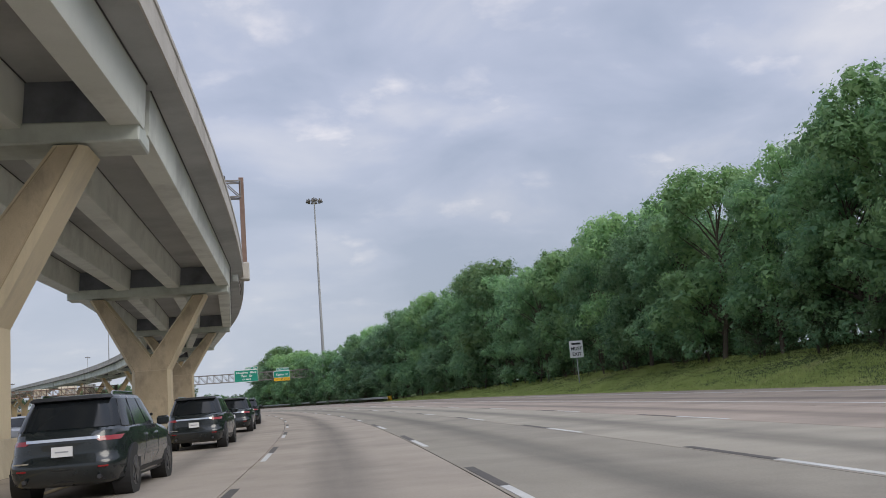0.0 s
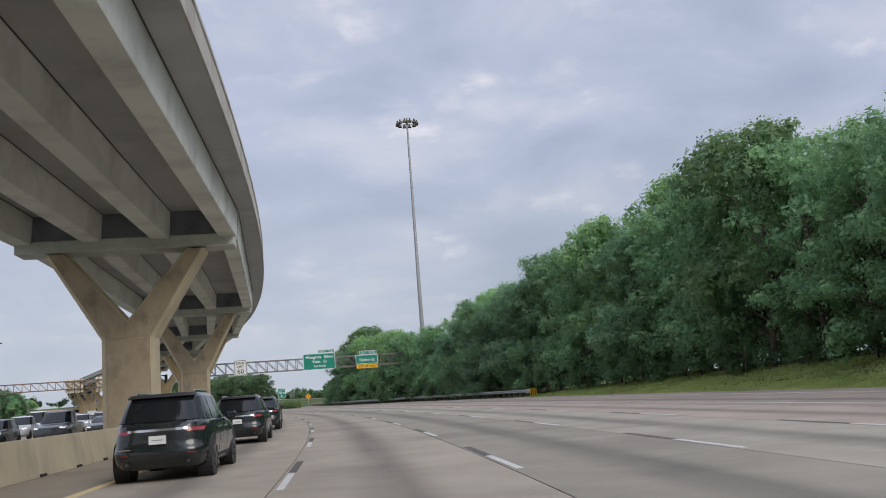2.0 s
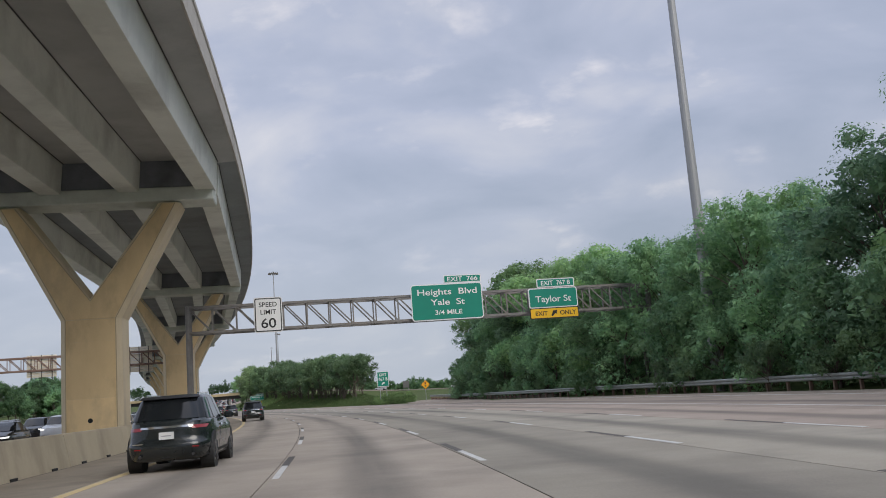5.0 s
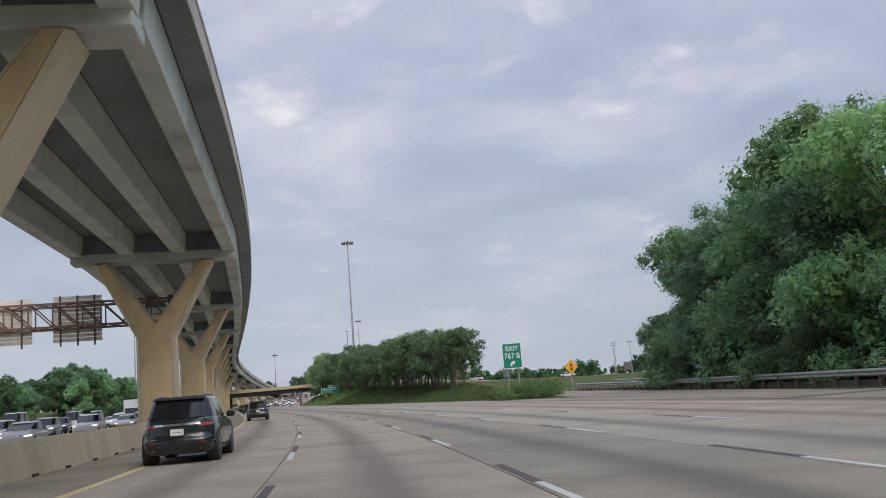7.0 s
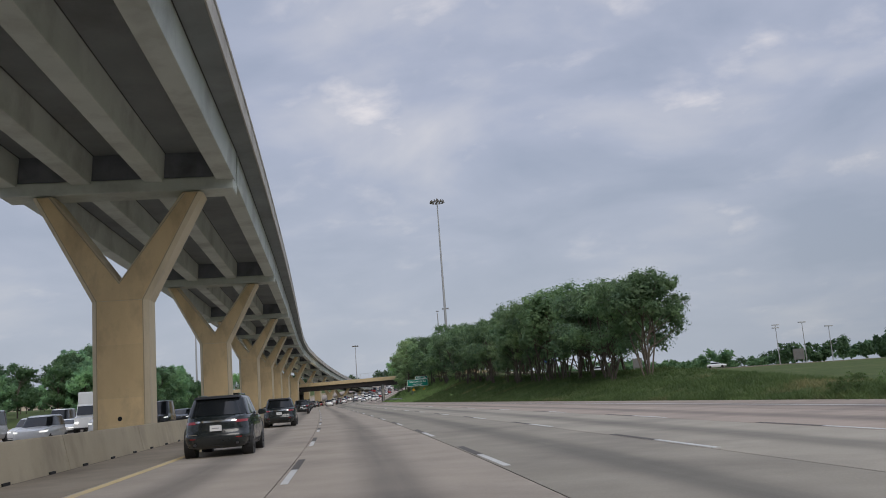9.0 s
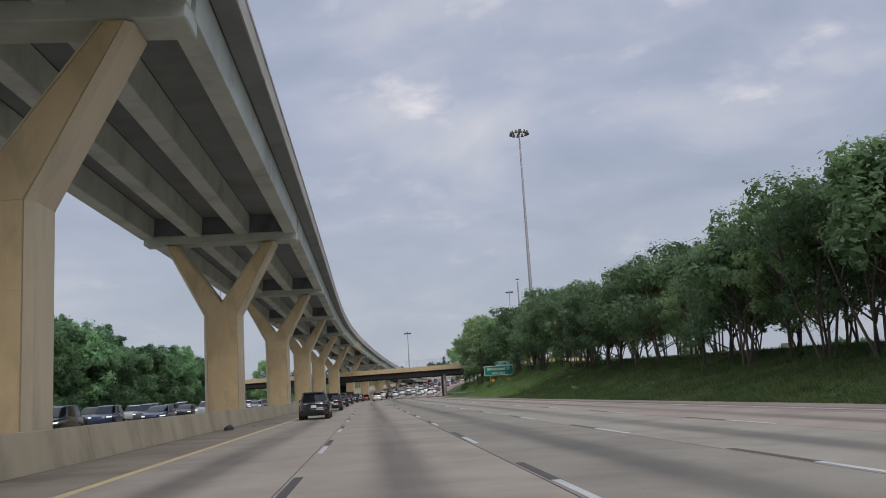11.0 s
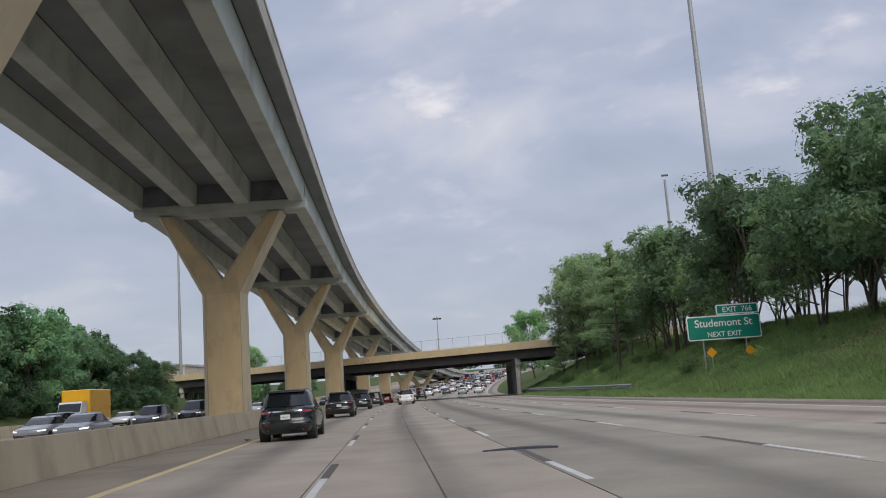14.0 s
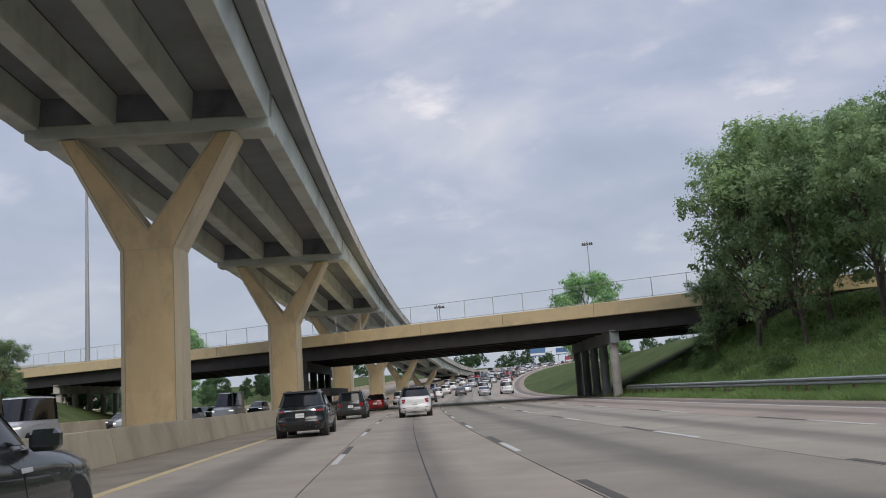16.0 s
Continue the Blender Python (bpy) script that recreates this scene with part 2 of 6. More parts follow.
PAVE_A = pavement_surface("pavement_warm", (0.272, 0.222, 0.182), (0.38, 0.314, 0.26))
PAVE_L = pavement_surface("pavement_pale", (0.305, 0.262, 0.214), (0.42, 0.364, 0.30))
PAVE_B = pavement_surface("pavement_cool", (0.26, 0.234, 0.19), (0.365, 0.33, 0.27))
SHOULDER_L = surface("shoulder_dusty", (0.235, 0.20, 0.155), (0.345, 0.294, 0.228), 0.4, 0.9, spec=0.12, stain=(0.13, 0.11, 0.09), stain_scale=0.3, stain_amount=0.6)
SHOULDER = surface("shoulder_concrete", (0.255, 0.212, 0.170), (0.36, 0.30, 0.24), 0.4, 0.9, spec=0.12, stain=(0.14, 0.12, 0.10), stain_scale=0.3, stain_amount=0.5)
MEDIAN = surface("median_grit", (0.10, 0.088, 0.072), (0.18, 0.158, 0.13), 0.6, 0.95, spec=0.1, stain=(0.05, 0.045, 0.04), stain_scale=0.3, stain_amount=0.5)
BED = surface("joint_bed", (0.05, 0.05, 0.05), (0.09, 0.085, 0.08), 2, 0.95)
WHITE = surface("road_paint_white", (0.45, 0.44, 0.41), (0.64, 0.63, 0.60), 3, 0.7, stain=(0.35, 0.34, 0.32), stain_scale=1.5, stain_amount=0.6)
BLACKP = surface("road_paint_black", (0.06, 0.053, 0.047), (0.125, 0.11, 0.098), 2, 0.8)
YELLOW = surface("road_paint_yellow", (0.56, 0.43, 0.20), (0.68, 0.54, 0.29), 2, 0.75, stain=(0.42, 0.35, 0.24), stain_scale=1.0, stain_amount=0.7)
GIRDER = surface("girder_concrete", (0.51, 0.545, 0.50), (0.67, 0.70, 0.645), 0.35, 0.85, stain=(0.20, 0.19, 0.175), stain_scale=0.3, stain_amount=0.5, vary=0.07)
# lit copy of the girder concrete, with more light put into its colour
GIRDER_LIT = surface("girder_concrete_pale", (0.62, 0.64, 0.58), (0.79, 0.805, 0.74), 0.35, 0.85, stain=(0.26, 0.25, 0.225), stain_scale=0.3, stain_amount=0.5, vary=0.07)
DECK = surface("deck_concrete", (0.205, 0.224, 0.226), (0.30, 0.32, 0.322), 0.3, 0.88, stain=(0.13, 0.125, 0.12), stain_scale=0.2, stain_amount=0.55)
# lit copy of the deck concrete, brightened to stand for light underneath
DECK_LIT = surface("deck_concrete_pale", (0.36, 0.365, 0.355), (0.50, 0.505, 0.49), 0.3, 0.88, stain=(0.20, 0.20, 0.19), stain_scale=0.2, stain_amount=0.5)
# darker and bluer than the girders between which it stands
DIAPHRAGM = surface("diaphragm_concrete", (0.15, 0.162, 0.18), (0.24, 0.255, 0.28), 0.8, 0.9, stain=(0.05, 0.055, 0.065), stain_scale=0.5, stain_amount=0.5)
PARAPET = surface("parapet_concrete", (0.42, 0.39, 0.35), (0.56, 0.53, 0.48), 0.4, 0.85, stain=(0.22, 0.19, 0.16), stain_scale=0.5, stain_amount=0.6)
PIER = surface("pier_concrete_buff", (0.62, 0.455, 0.245), (0.80, 0.61, 0.345), 0.5, 0.8, stain=(0.30, 0.22, 0.14), stain_scale=0.8, stain_amount=0.5, streak=(1, 1, 0.5), vary=0.06)
PIER_WORN = surface("pier_concrete_worn", (0.40, 0.315, 0.205), (0.64, 0.52, 0.36), 0.8, 0.85, stain=(0.235, 0.19, 0.14), stain_scale=0.9, stain_amount=0.75, streak=(1, 1, 0.6), vary=0.08)
PIER_EDGE = surface("pier_concrete_grey", (0.58, 0.48, 0.32), (0.74, 0.63, 0.44), 0.5, 0.82, stain=(0.24, 0.20, 0.15), stain_scale=0.5, stain_amount=0.6, streak=(1, 1, 0.2))
# tone of the shadow lines painted round the pier panels
GROOVE_SHADE = surface("groove_dirt", (0.36, 0.285, 0.18), (0.50, 0.40, 0.265), 2, 0.95)
BARRIER = surface("barrier_concrete", (0.35, 0.295, 0.20), (0.485, 0.415, 0.295), 0.5, 0.85, stain=(0.20, 0.17, 0.125), stain_scale=0.6, stain_amount=0.6, streak=(1, 1, 0.5), vary=0.06)
DARK = plain("dark_recess", (0.012, 0.012, 0.012), 0.9)
GRASS = surface("grass_ground", (0.045, 0.066, 0.025), (0.100, 0.124, 0.048), 0.6, 0.95, bump=0.9, fine=7, stain=(0.20, 0.19, 0.085), stain_scale=0.11, stain_amount=0.3, spec=0.05)
GALV = surface("galvanised_steel", (0.30, 0.315, 0.30), (0.44, 0.455, 0.44), 3, 0.6, metal=0.5, bump=0.05, stain=(0.28, 0.26, 0.24), stain_scale=1.2, stain_amount=0.4)
STEEL = surface("truss_steel", (0.15, 0.143, 0.135), (0.255, 0.243, 0.232), 2, 0.55, metal=0.4, bump=0.05, stain=(0.22, 0.16, 0.11), stain_scale=0.8, stain_amount=0.4)
RUST = surface("brown_steel_post", (0.16, 0.10, 0.075), (0.27, 0.18, 0.14), 1.5, 0.7, metal=0.2, bump=0.1)
BRONZE = surface("bronze_steel", (0.075, 0.066, 0.055), (0.145, 0.128, 0.105), 1.5, 0.6, metal=0.3, bump=0.1)
MAST = surface("mast_steel", (0.30, 0.30, 0.30), (0.42, 0.42, 0.42), 1.0, 0.55, metal=0.4, bump=0.0, streak=(1, 1, 0.1))
SIGN_GREEN = surface("sign_green", (0.0, 0.20, 0.135), (0.004, 0.235, 0.16), 0.8, 0.5, bump=0.0)
SIGN_WHITE = surface("sign_white", (0.70, 0.70, 0.69), (0.80, 0.80, 0.79), 0.8, 0.5, bump=0.0)
SIGN_YELLOW = surface("sign_yellow", (0.75, 0.42, 0.01), (0.82, 0.48, 0.02), 0.8, 0.5, bump=0.0)
SIGN_ORANGE = surface("sign_orange", (0.75, 0.33, 0.01), (0.82, 0.38, 0.015), 0.8, 0.5, bump=0.0)
SIGN_BLACK = plain("sign_black", (0.015, 0.015, 0.015), 0.6)
SIGN_BACK = surface("sign_back", (0.70, 0.63, 0.50), (0.84, 0.77, 0.63), 1, 0.6, metal=0.1)
BARK = surface("bark", (0.07, 0.055, 0.042), (0.17, 0.14, 0.11), 3, 0.95, bump=0.8, fine=14, streak=(1, 1, 0.25))
LEAF_A = leaf_surface("leaf_forest", (0.124, 0.248, 0.137), (0.345, 0.515, 0.237))
LEAF_B = leaf_surface("leaf_bright", (0.143, 0.278, 0.134), (0.40, 0.565, 0.232))
LEAF_C = leaf_surface("leaf_dark", (0.116, 0.222, 0.140), (0.31, 0.455, 0.235))
LEAF_E = leaf_surface("leaf_mid_green", (0.165, 0.255, 0.125), (0.42, 0.54, 0.25))
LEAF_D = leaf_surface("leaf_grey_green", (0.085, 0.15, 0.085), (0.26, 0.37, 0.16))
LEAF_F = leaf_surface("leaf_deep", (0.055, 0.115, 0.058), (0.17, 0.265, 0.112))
GRASS_MOWN = grass_surface("grass_mown", (0.38, 0.46, 0.14), (0.66, 0.72, 0.27), (0.76, 0.70, 0.36), 0.64)
GRASS_BLADE = grass_surface("grass_blade", (0.21, 0.32, 0.105), (0.46, 0.62, 0.235), (0.50, 0.46, 0.22), 0.66)
GRASS_MID = grass_surface("grass_mid", (0.10, 0.165, 0.06), (0.26, 0.36, 0.13), (0.34, 0.32, 0.15), 0.72)
GRASS_DULL = grass_surface("grass_dull", (0.076, 0.122, 0.043), (0.185, 0.252, 0.088), (0.32, 0.27, 0.13), 0.61)
PAINT = paint_surface("car_paint")
TYRE = surface("tyre_rubber", (0.015, 0.015, 0.015), (0.03, 0.03, 0.03), 8, 0.9)
RIM = plain("alloy_rim", (0.10, 0.10, 0.105), 0.35, 0.8)
GLASS = plain("car_glass_tinted", (0.012, 0.014, 0.016), 0.08, 0.0, 0.4)
TRIM = plain("black_plastic_trim", (0.02, 0.02, 0.021), 0.6)
CHROME = plain("chrome_trim", (0.75, 0.75, 0.76), 0.12, 1.0)
TAIL = plain("tail_light_red", (0.24, 0.010, 0.013), 0.15, 0.0, 0.6, 0.5, emit=((1.0, 0.03, 0.03), 0.02))
HEAD = plain("head_light", (0.85, 0.86, 0.88), 0.1, 0.0, 0.6, emit=((1.0, 0.97, 0.9), 1.0))
PLATE_BAR = plain("plate_bar_grey", (0.30, 0.31, 0.33), 0.6)
PLATE = plain("number_plate", (0.72, 0.72, 0.72), 0.5)
OVER_TAN = surface("overpass_tan_paint", (0.52, 0.40, 0.22), (0.64, 0.51, 0.31), 0.6, 0.8, stain=(0.30, 0.24, 0.16), stain_scale=0.6, stain_amount=0.6)
# near-black tone of the overpass girders, middle bent and crash wall
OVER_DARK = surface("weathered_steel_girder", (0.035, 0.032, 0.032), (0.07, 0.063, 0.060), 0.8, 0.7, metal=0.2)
FENCE = plain("fence_wire_steel", (0.42, 0.43, 0.44), 0.5, 0.5)
FAR_WALL = surface("far_building_wall", (0.50, 0.40, 0.32), (0.62, 0.52, 0.42), 0.2, 0.9)

# ---------------------------------------------------------------- the road's line: s along, u across (right is positive)
BEND = ((-400, 0.6), (-50, 0.981), (0, 1.242), (50, 1.680), (100, 1.593), (150, 1.772), (200, 1.831), (250, 1.158), (300, 0.171), (350, 0.069),
        (400, -0.034), (450, -0.666), (500, -0.80), (720, -0.72), (900, -0.3), (1100, 0), (3000, 0))
SS = np.arange(-400, 1600.5, 1.0)
KK = np.interp(SS, [b[0] for b in BEND], [b[1] * 1e-3 for b in BEND])
TH = np.concatenate([[0], np.cumsum((KK[1:] + KK[:-1]) / 2)])
TH -= np.interp(0, SS, TH)
RX = np.concatenate([[0], np.cumsum(-(np.sin(TH[1:]) + np.sin(TH[:-1])) / 2)])
RY = np.concatenate([[0], np.cumsum((np.cos(TH[1:]) + np.cos(TH[:-1])) / 2)])
RX -= np.interp(0, SS, RX)
RY -= np.interp(0, SS, RY)


def rise(s):
    """The road's level: flat, then climbing past the overpass."""
    if s < 530:
        return 0.0
    if s < 630:
        return 0.5 * 0.00035 * (s - 530) ** 2
    if s < 900:
        return 1.75 + 0.035 * (s - 630)
    return 11.2 + 0.035 * 150 * (1 - math.exp(-(s - 900) / 150))


def turn(s):
    return float(np.interp(s, SS, TH))


def at(s, u, z=0.0):
    """A place by the road's line; z is counted from the road's level."""
    a = turn(s)
    return Vector((float(np.interp(s, SS, RX)) + u * math.cos(a), float(np.interp(s, SS, RY)) + u * math.sin(a), z + rise(s)))


def stand(s, u, z=0.0, yaw=0.0):
    """A pose on the road's line: x across, y along."""
    return Matrix.Translation(at(s, u, z)) @ pose(0, 0, 0, 0, 0, math.degrees(turn(s)) + yaw)


def steps(a, b, d):
    n = max(1, round((b - a) / d))
    return [a + (b - a) * i / n for i in range(n + 1)]


# ---------------------------------------------------------------- mesh helpers
def mesh_object(name, verts, faces, material, parent=None, label="", uvs=None, smooth=False):
    me = bpy.data.meshes.new(name)
    me.from_pydata([tuple(v) for v in verts], [], faces)
    if uvs is not None:
        layer = me.uv_layers.new(name="UVMap")
        for loop in me.loops:
            layer.data[loop.index].uv = uvs[loop.vertex_index]
    if smooth:
        me.polygons.foreach_set("use_smooth", [True] * len(me.polygons))
    me.materials.append(material)
    ob = new(name, me)
    if parent:
        ob.parent = parent
    if label:
        tagged(ob, label)
    return ob


def part(name, bm, material, parent, label="", smooth=False):
    me = bpy.data.meshes.new(name)
    bmesh.ops.recalc_face_normals(bm, faces=bm.faces)
    bm.to_mesh(me)
    bm.free()
    if smooth:
        me.polygons.foreach_set("use_smooth", [True] * len(me.polygons))
    me.materials.append(material)
    ob = new(name, me)
    ob.parent = parent
    if label:
        tagged(ob, label)
    return ob


def box(bm, x0, x1, y0, y1, z0, z1, m=None, bevel=0.0):
    vs = bmesh.ops.create_cube(bm, size=1.0)["verts"]
    for v in vs:
        v.co = Vector((x0 if v.co.x < 0 else x1, y0 if v.co.y < 0 else y1, z0 if v.co.z < 0 else z1))
    if bevel:
        es = {e for v in vs for e in v.link_edges}
        out = bmesh.ops.bevel(bm, geom=list(es), offset=bevel, segments=1, affect="EDGES")
        vs = list({v for f in out["faces"] for v in f.verts} | {v for v in vs if v.is_valid})
    if m is not None:
        bmesh.ops.transform(bm, matrix=m, verts=vs)
    return vs


def rod(bm, a, b, r, r2=None, sides=8):
    a, b = Vector(a), Vector(b)
    d = b - a
    vs = bmesh.ops.create_cone(bm, cap_ends=True, segments=sides, radius1=r, radius2=r if r2 is None else r2, depth=d.length)["verts"]
    bmesh.ops.transform(bm, matrix=Matrix.Translation((a + b) / 2) @ d.to_track_quat("Z", "Y").to_matrix().to_4x4(), verts=vs)
    return vs


def bar(bm, a, b, w, h=None):
    """A square bar from a to b."""
    a, b = Vector(a), Vector(b)
    d = b - a
    h = h or w
    return box(bm, -w / 2, w / 2, -h / 2, h / 2, 0, d.length, Matrix.Translation(a) @ d.to_track_quat("Z", "Y").to_matrix().to_4x4())


def one_box(name, dims, material, parent, label="", bevel=0.0):
    bm = bmesh.new()
    box(bm, *dims, bevel=bevel)
    return part(name, bm, material, parent, label)


def ribbon(name, profile, s0, s1, step, material, parent=None, label="", closed=True, shift=None, smooth=False):
    """A profile of (u, z) carried along the road's line. shift(s) gives (du, dz)."""
    verts, faces = [], []
    ss = steps(s0, s1, step)
    n = len(profile)
    for s in ss:
        du, dz = shift(s) if shift else (0, 0)
        verts += [at(s, u + du, z + dz) for u, z in profile]
    for i in range(len(ss) - 1):
        for j in range(n if closed else n - 1):
            k = (j + 1) % n
            faces.append((i * n + j, i * n + k, (i + 1) * n + k, (i + 1) * n + j))
    if closed:
        faces += [tuple(range(n - 1, -1, -1)), tuple((len(ss) - 1) * n + j for j in range(n))]
    ob = mesh_object(name, verts, faces, material, parent, label, smooth=smooth)
    bm = bmesh.new()
    bm.from_mesh(ob.data)
    bmesh.ops.recalc_face_normals(bm, faces=bm.faces)
    bm.to_mesh(ob.data)
    bm.free()
    return ob


def thing(name, label, category, group="", m=None, kind=""):
    ob = tagged(new(name), label, category, group, kind)
    if m is not None:
        ob.matrix_world = m
    return ob


def writing(text, size, material, parent, x, z, y, wide=1.0, name="lettering"):
    """Letters on a board that faces -y, centred on x, with the base line at z: one mesh a word."""
    cu = bpy.data.curves.new(name, "FONT")
    cu.body, cu.size, cu.align_x, cu.extrude, cu.offset = text, size, "CENTER", 0.004, size * 0.010
    tmp = bpy.data.objects.new("tmp", cu)
    scene.collection.objects.link(tmp)
    bpy.context.view_layer.update()
    me = bpy.data.meshes.new_from_object(tmp.evaluated_get(bpy.context.evaluated_depsgraph_get()))
    bpy.data.objects.remove(tmp)
    spans = []
    for a, b in sorted(sorted((me.vertices[i].co.x for i in e.vertices)) for e in me.edges):
        if spans and a < spans[-1][1] + 0.17 * size:
            spans[-1][1] = max(b, spans[-1][1])
        else:
            spans.append([a, b])
    for a, b in spans:
        bm = bmesh.new()
        bm.from_mesh(me)
        bmesh.ops.delete(bm, geom=[q for q in bm.verts if not a - 1e-5 <= q.co.x <= b + 1e-5], context="VERTS")
        bm.transform(pose(x, y, z, 90) @ Matrix.Diagonal((wide, 1, 1, 1)))
        part(name, bm, material, parent)


# ---------------------------------------------------------------- ground
LANES = (-5.1, -1.44, 2.22, 5.88, 9.54, 13.3)


def right_edge(s):
    return float(np.interp(s, [-400, 205, 225, 250, 262, 290, 320, 372, 440, 505, 1600], [22.0, 22.0, 20.4, 18.6, 17.5, 16.8, 16.4, 15.6, 15.4, 15.4, 15.4]))


def white_edge(s):
    return float(np.interp(s, [-400, 190, 260, 300, 380, 1600], [14.3, 14.3, 15.0, 14.6, 13.0, 13.1]))


def ramp_left(s):
    return float(np.interp(s, [205, 225, 250, 262, 290, 330, 400, 480, 560], [14.5, 17.2, 19.6, 22.2, 28.5, 35, 46, 62, 82]))


STREET = stand(506.3, 0, 0, -30)
STREET_BACK = STREET.inverted()


def street_place(s, u):
    """Along and across the street that the overpass carries."""
    p = STREET_BACK @ at(s, u)
    return p.x, p.y


def street_level(x):
    return float(np.interp(x, [20, 45, 62, 85, 110, 170, 400], [6.3, 6.2, 4.9, 3.2, 2.3, 1.6, 1.3]))


def ground_level(s, u):
    """The lie of the land, counted from the road's level."""
    e = right_edge(s)
    if u > e:
        d = u - e
        bank = float(np.interp(s, [-400, 60, 118, 150, 215, 250, 264, 280, 300, 340, 380, 450, 500, 560, 700, 1600], [2.8, 2.5, 1.3, 0.2, 0.1, 0.1, 1.0, 1.4, 1.75, 2.5, 3.3, 4.9, 5.6, 5.0, 2, 1]))
        width = float(np.interp(s, [-400, 150, 300, 380, 450, 520, 1600], [9, 9, 9, 10, 11, 13, 13]))
        z = bank * float(np.interp(d / width, [0, 0.1, 0.5, 1.0, 1.6, 6], [0, 0.02, 0.42, 0.95, 1.05, 1.1]))
        if 200 < s < 560:
            q = ramp_left(s)
            over = float(np.interp(u, [q - 5, q - 0.5, q + 9, q + 14], [0, 1, 1, 0]))
            z = z * (1 - over) + over * float(np.interp(s, [200, 262, 330, 400, 560], [0, 0, 0.15, 0.5, 1.6]))
        if 240 < s:
            # behind the grove the land falls to a low field, crossed by the street on its embankment
            f = float(np.interp(s, [310, 420], [0.25, 1]))
            low = float(np.interp(u, [30, 45, 95, 180], [z, 1.0 * f, 1.7 * f, 1.9 * f]))
            z += (low - z) * float(np.interp(s, [240, 262, 470, 520], [0, 1, 1, float(np.interp(u, [60, 100], [0, 1]))])) * float(np.interp(u, [30, 36], [0, 1]))
            z -= rise(s) * float(np.interp(u, [50, 110], [0, 1]))
            lx, ly = street_place(s, u)
            over = float(np.interp(ly, [-12, -2, 19, 29], [0, 1, 1, 0])) * float(np.interp(lx, [26, 40], [0, 1]))
            z += max(0.0, street_level(lx) - 0.12 - z) * over
        return z - 0.03 + 0.10 * noise.noise((s * 0.15, u * 0.3, 0)) * min(1, d / 3)
    if u < -30.5:
        d = -30.5 - u
        bank = float(np.interp(s, [-400, 200, 300, 380, 500, 525, 545, 620, 1600], [0.3, 0.3, 0.8, 2.2, 4.6, 4.6, 1.0, 0.6, 0.5]))
        return bank * float(np.interp(d / 11, [0, 0.1, 0.5, 1, 6], [0, 0.02, 0.45, 1, 1.1])) - 0.03 + 0.08 * noise.noise((s * 0.15, u * 0.3, 5)) * min(1, d / 3)
    return -0.09


def build_ground():
    ss = steps(-400, -60, 20) + steps(-50, 620, 5) + steps(640, 1600, 20)
    near = [-31.5, -30.5, -29, -7, 10, 14.5]
    us = [-330, -180, -110, -75, -60, -52, -47, -43, -39, -36.5, -34, -32.5] + near + [15.5, 16.5, 17.5, 18.5, 19.5, 20.5, 21.5, 22.3, 23, 24, 25, 26, 27, 28, 29.5, 31, 33, 35, 38, 42, 47, 52, 58, 65, 72, 80, 88, 96, 104, 114, 126, 140, 160, 200, 260, 350]
    verts, faces = [], []
    for s in ss:
        for u in us:
            verts.append(at(s, u, ground_level(s, u)))
    n = len(us)
    for i in range(len(ss) - 1):
        for j in range(n - 1):
            faces.append((i * n + j, i * n + j + 1, (i + 1) * n + j + 1, (i + 1) * n + j))
    # out to the horizon, a little lower
    k = len(verts)
    for i in range(13):
        for j in range(13):
            verts.append((-4200 + 700 * i, -4000 + 700 * j, -0.45))
    faces += [(k + i * 13 + j, k + (i + 1) * 13 + j, k + (i + 1) * 13 + j + 1, k + i * 13 + j + 1) for i in range(12) for j in range(12)]
    tagged(mesh_object("ground", verts, faces, GRASS, smooth=True), "rough green grass with dry straw-coloured patches beside the freeway", "grass", kind="structure")


build_ground()


# ---------------------------------------------------------------- carriageways
def strip(name, ua, ub, s0, s1, z, material, parent, step=4.0, middle=None, label=""):
    """A flat strip of thickness; ua and ub may be functions of s."""
    verts, faces, uvs = [], [], []
    ss = steps(s0, s1, step)
    for s in ss:
        a, b = (f(s) if callable(f) else f for f in (ua, ub))
        m = (a + b) / 2 if middle is None else middle
        for u, dz in ((a, z), (b, z), (b, z - 0.2), (a, z - 0.2)):
            verts.append(at(s, u, dz))
            uvs.append((u - m, s))
    for i in range(len(ss) - 1):
        for j in range(4):
            k = (j + 1) % 4
            faces.append((i * 4 + k, i * 4 + j, (i + 1) * 4 + j, (i + 1) * 4 + k))
    return mesh_object(name, verts, faces, material, parent, label, uvs)


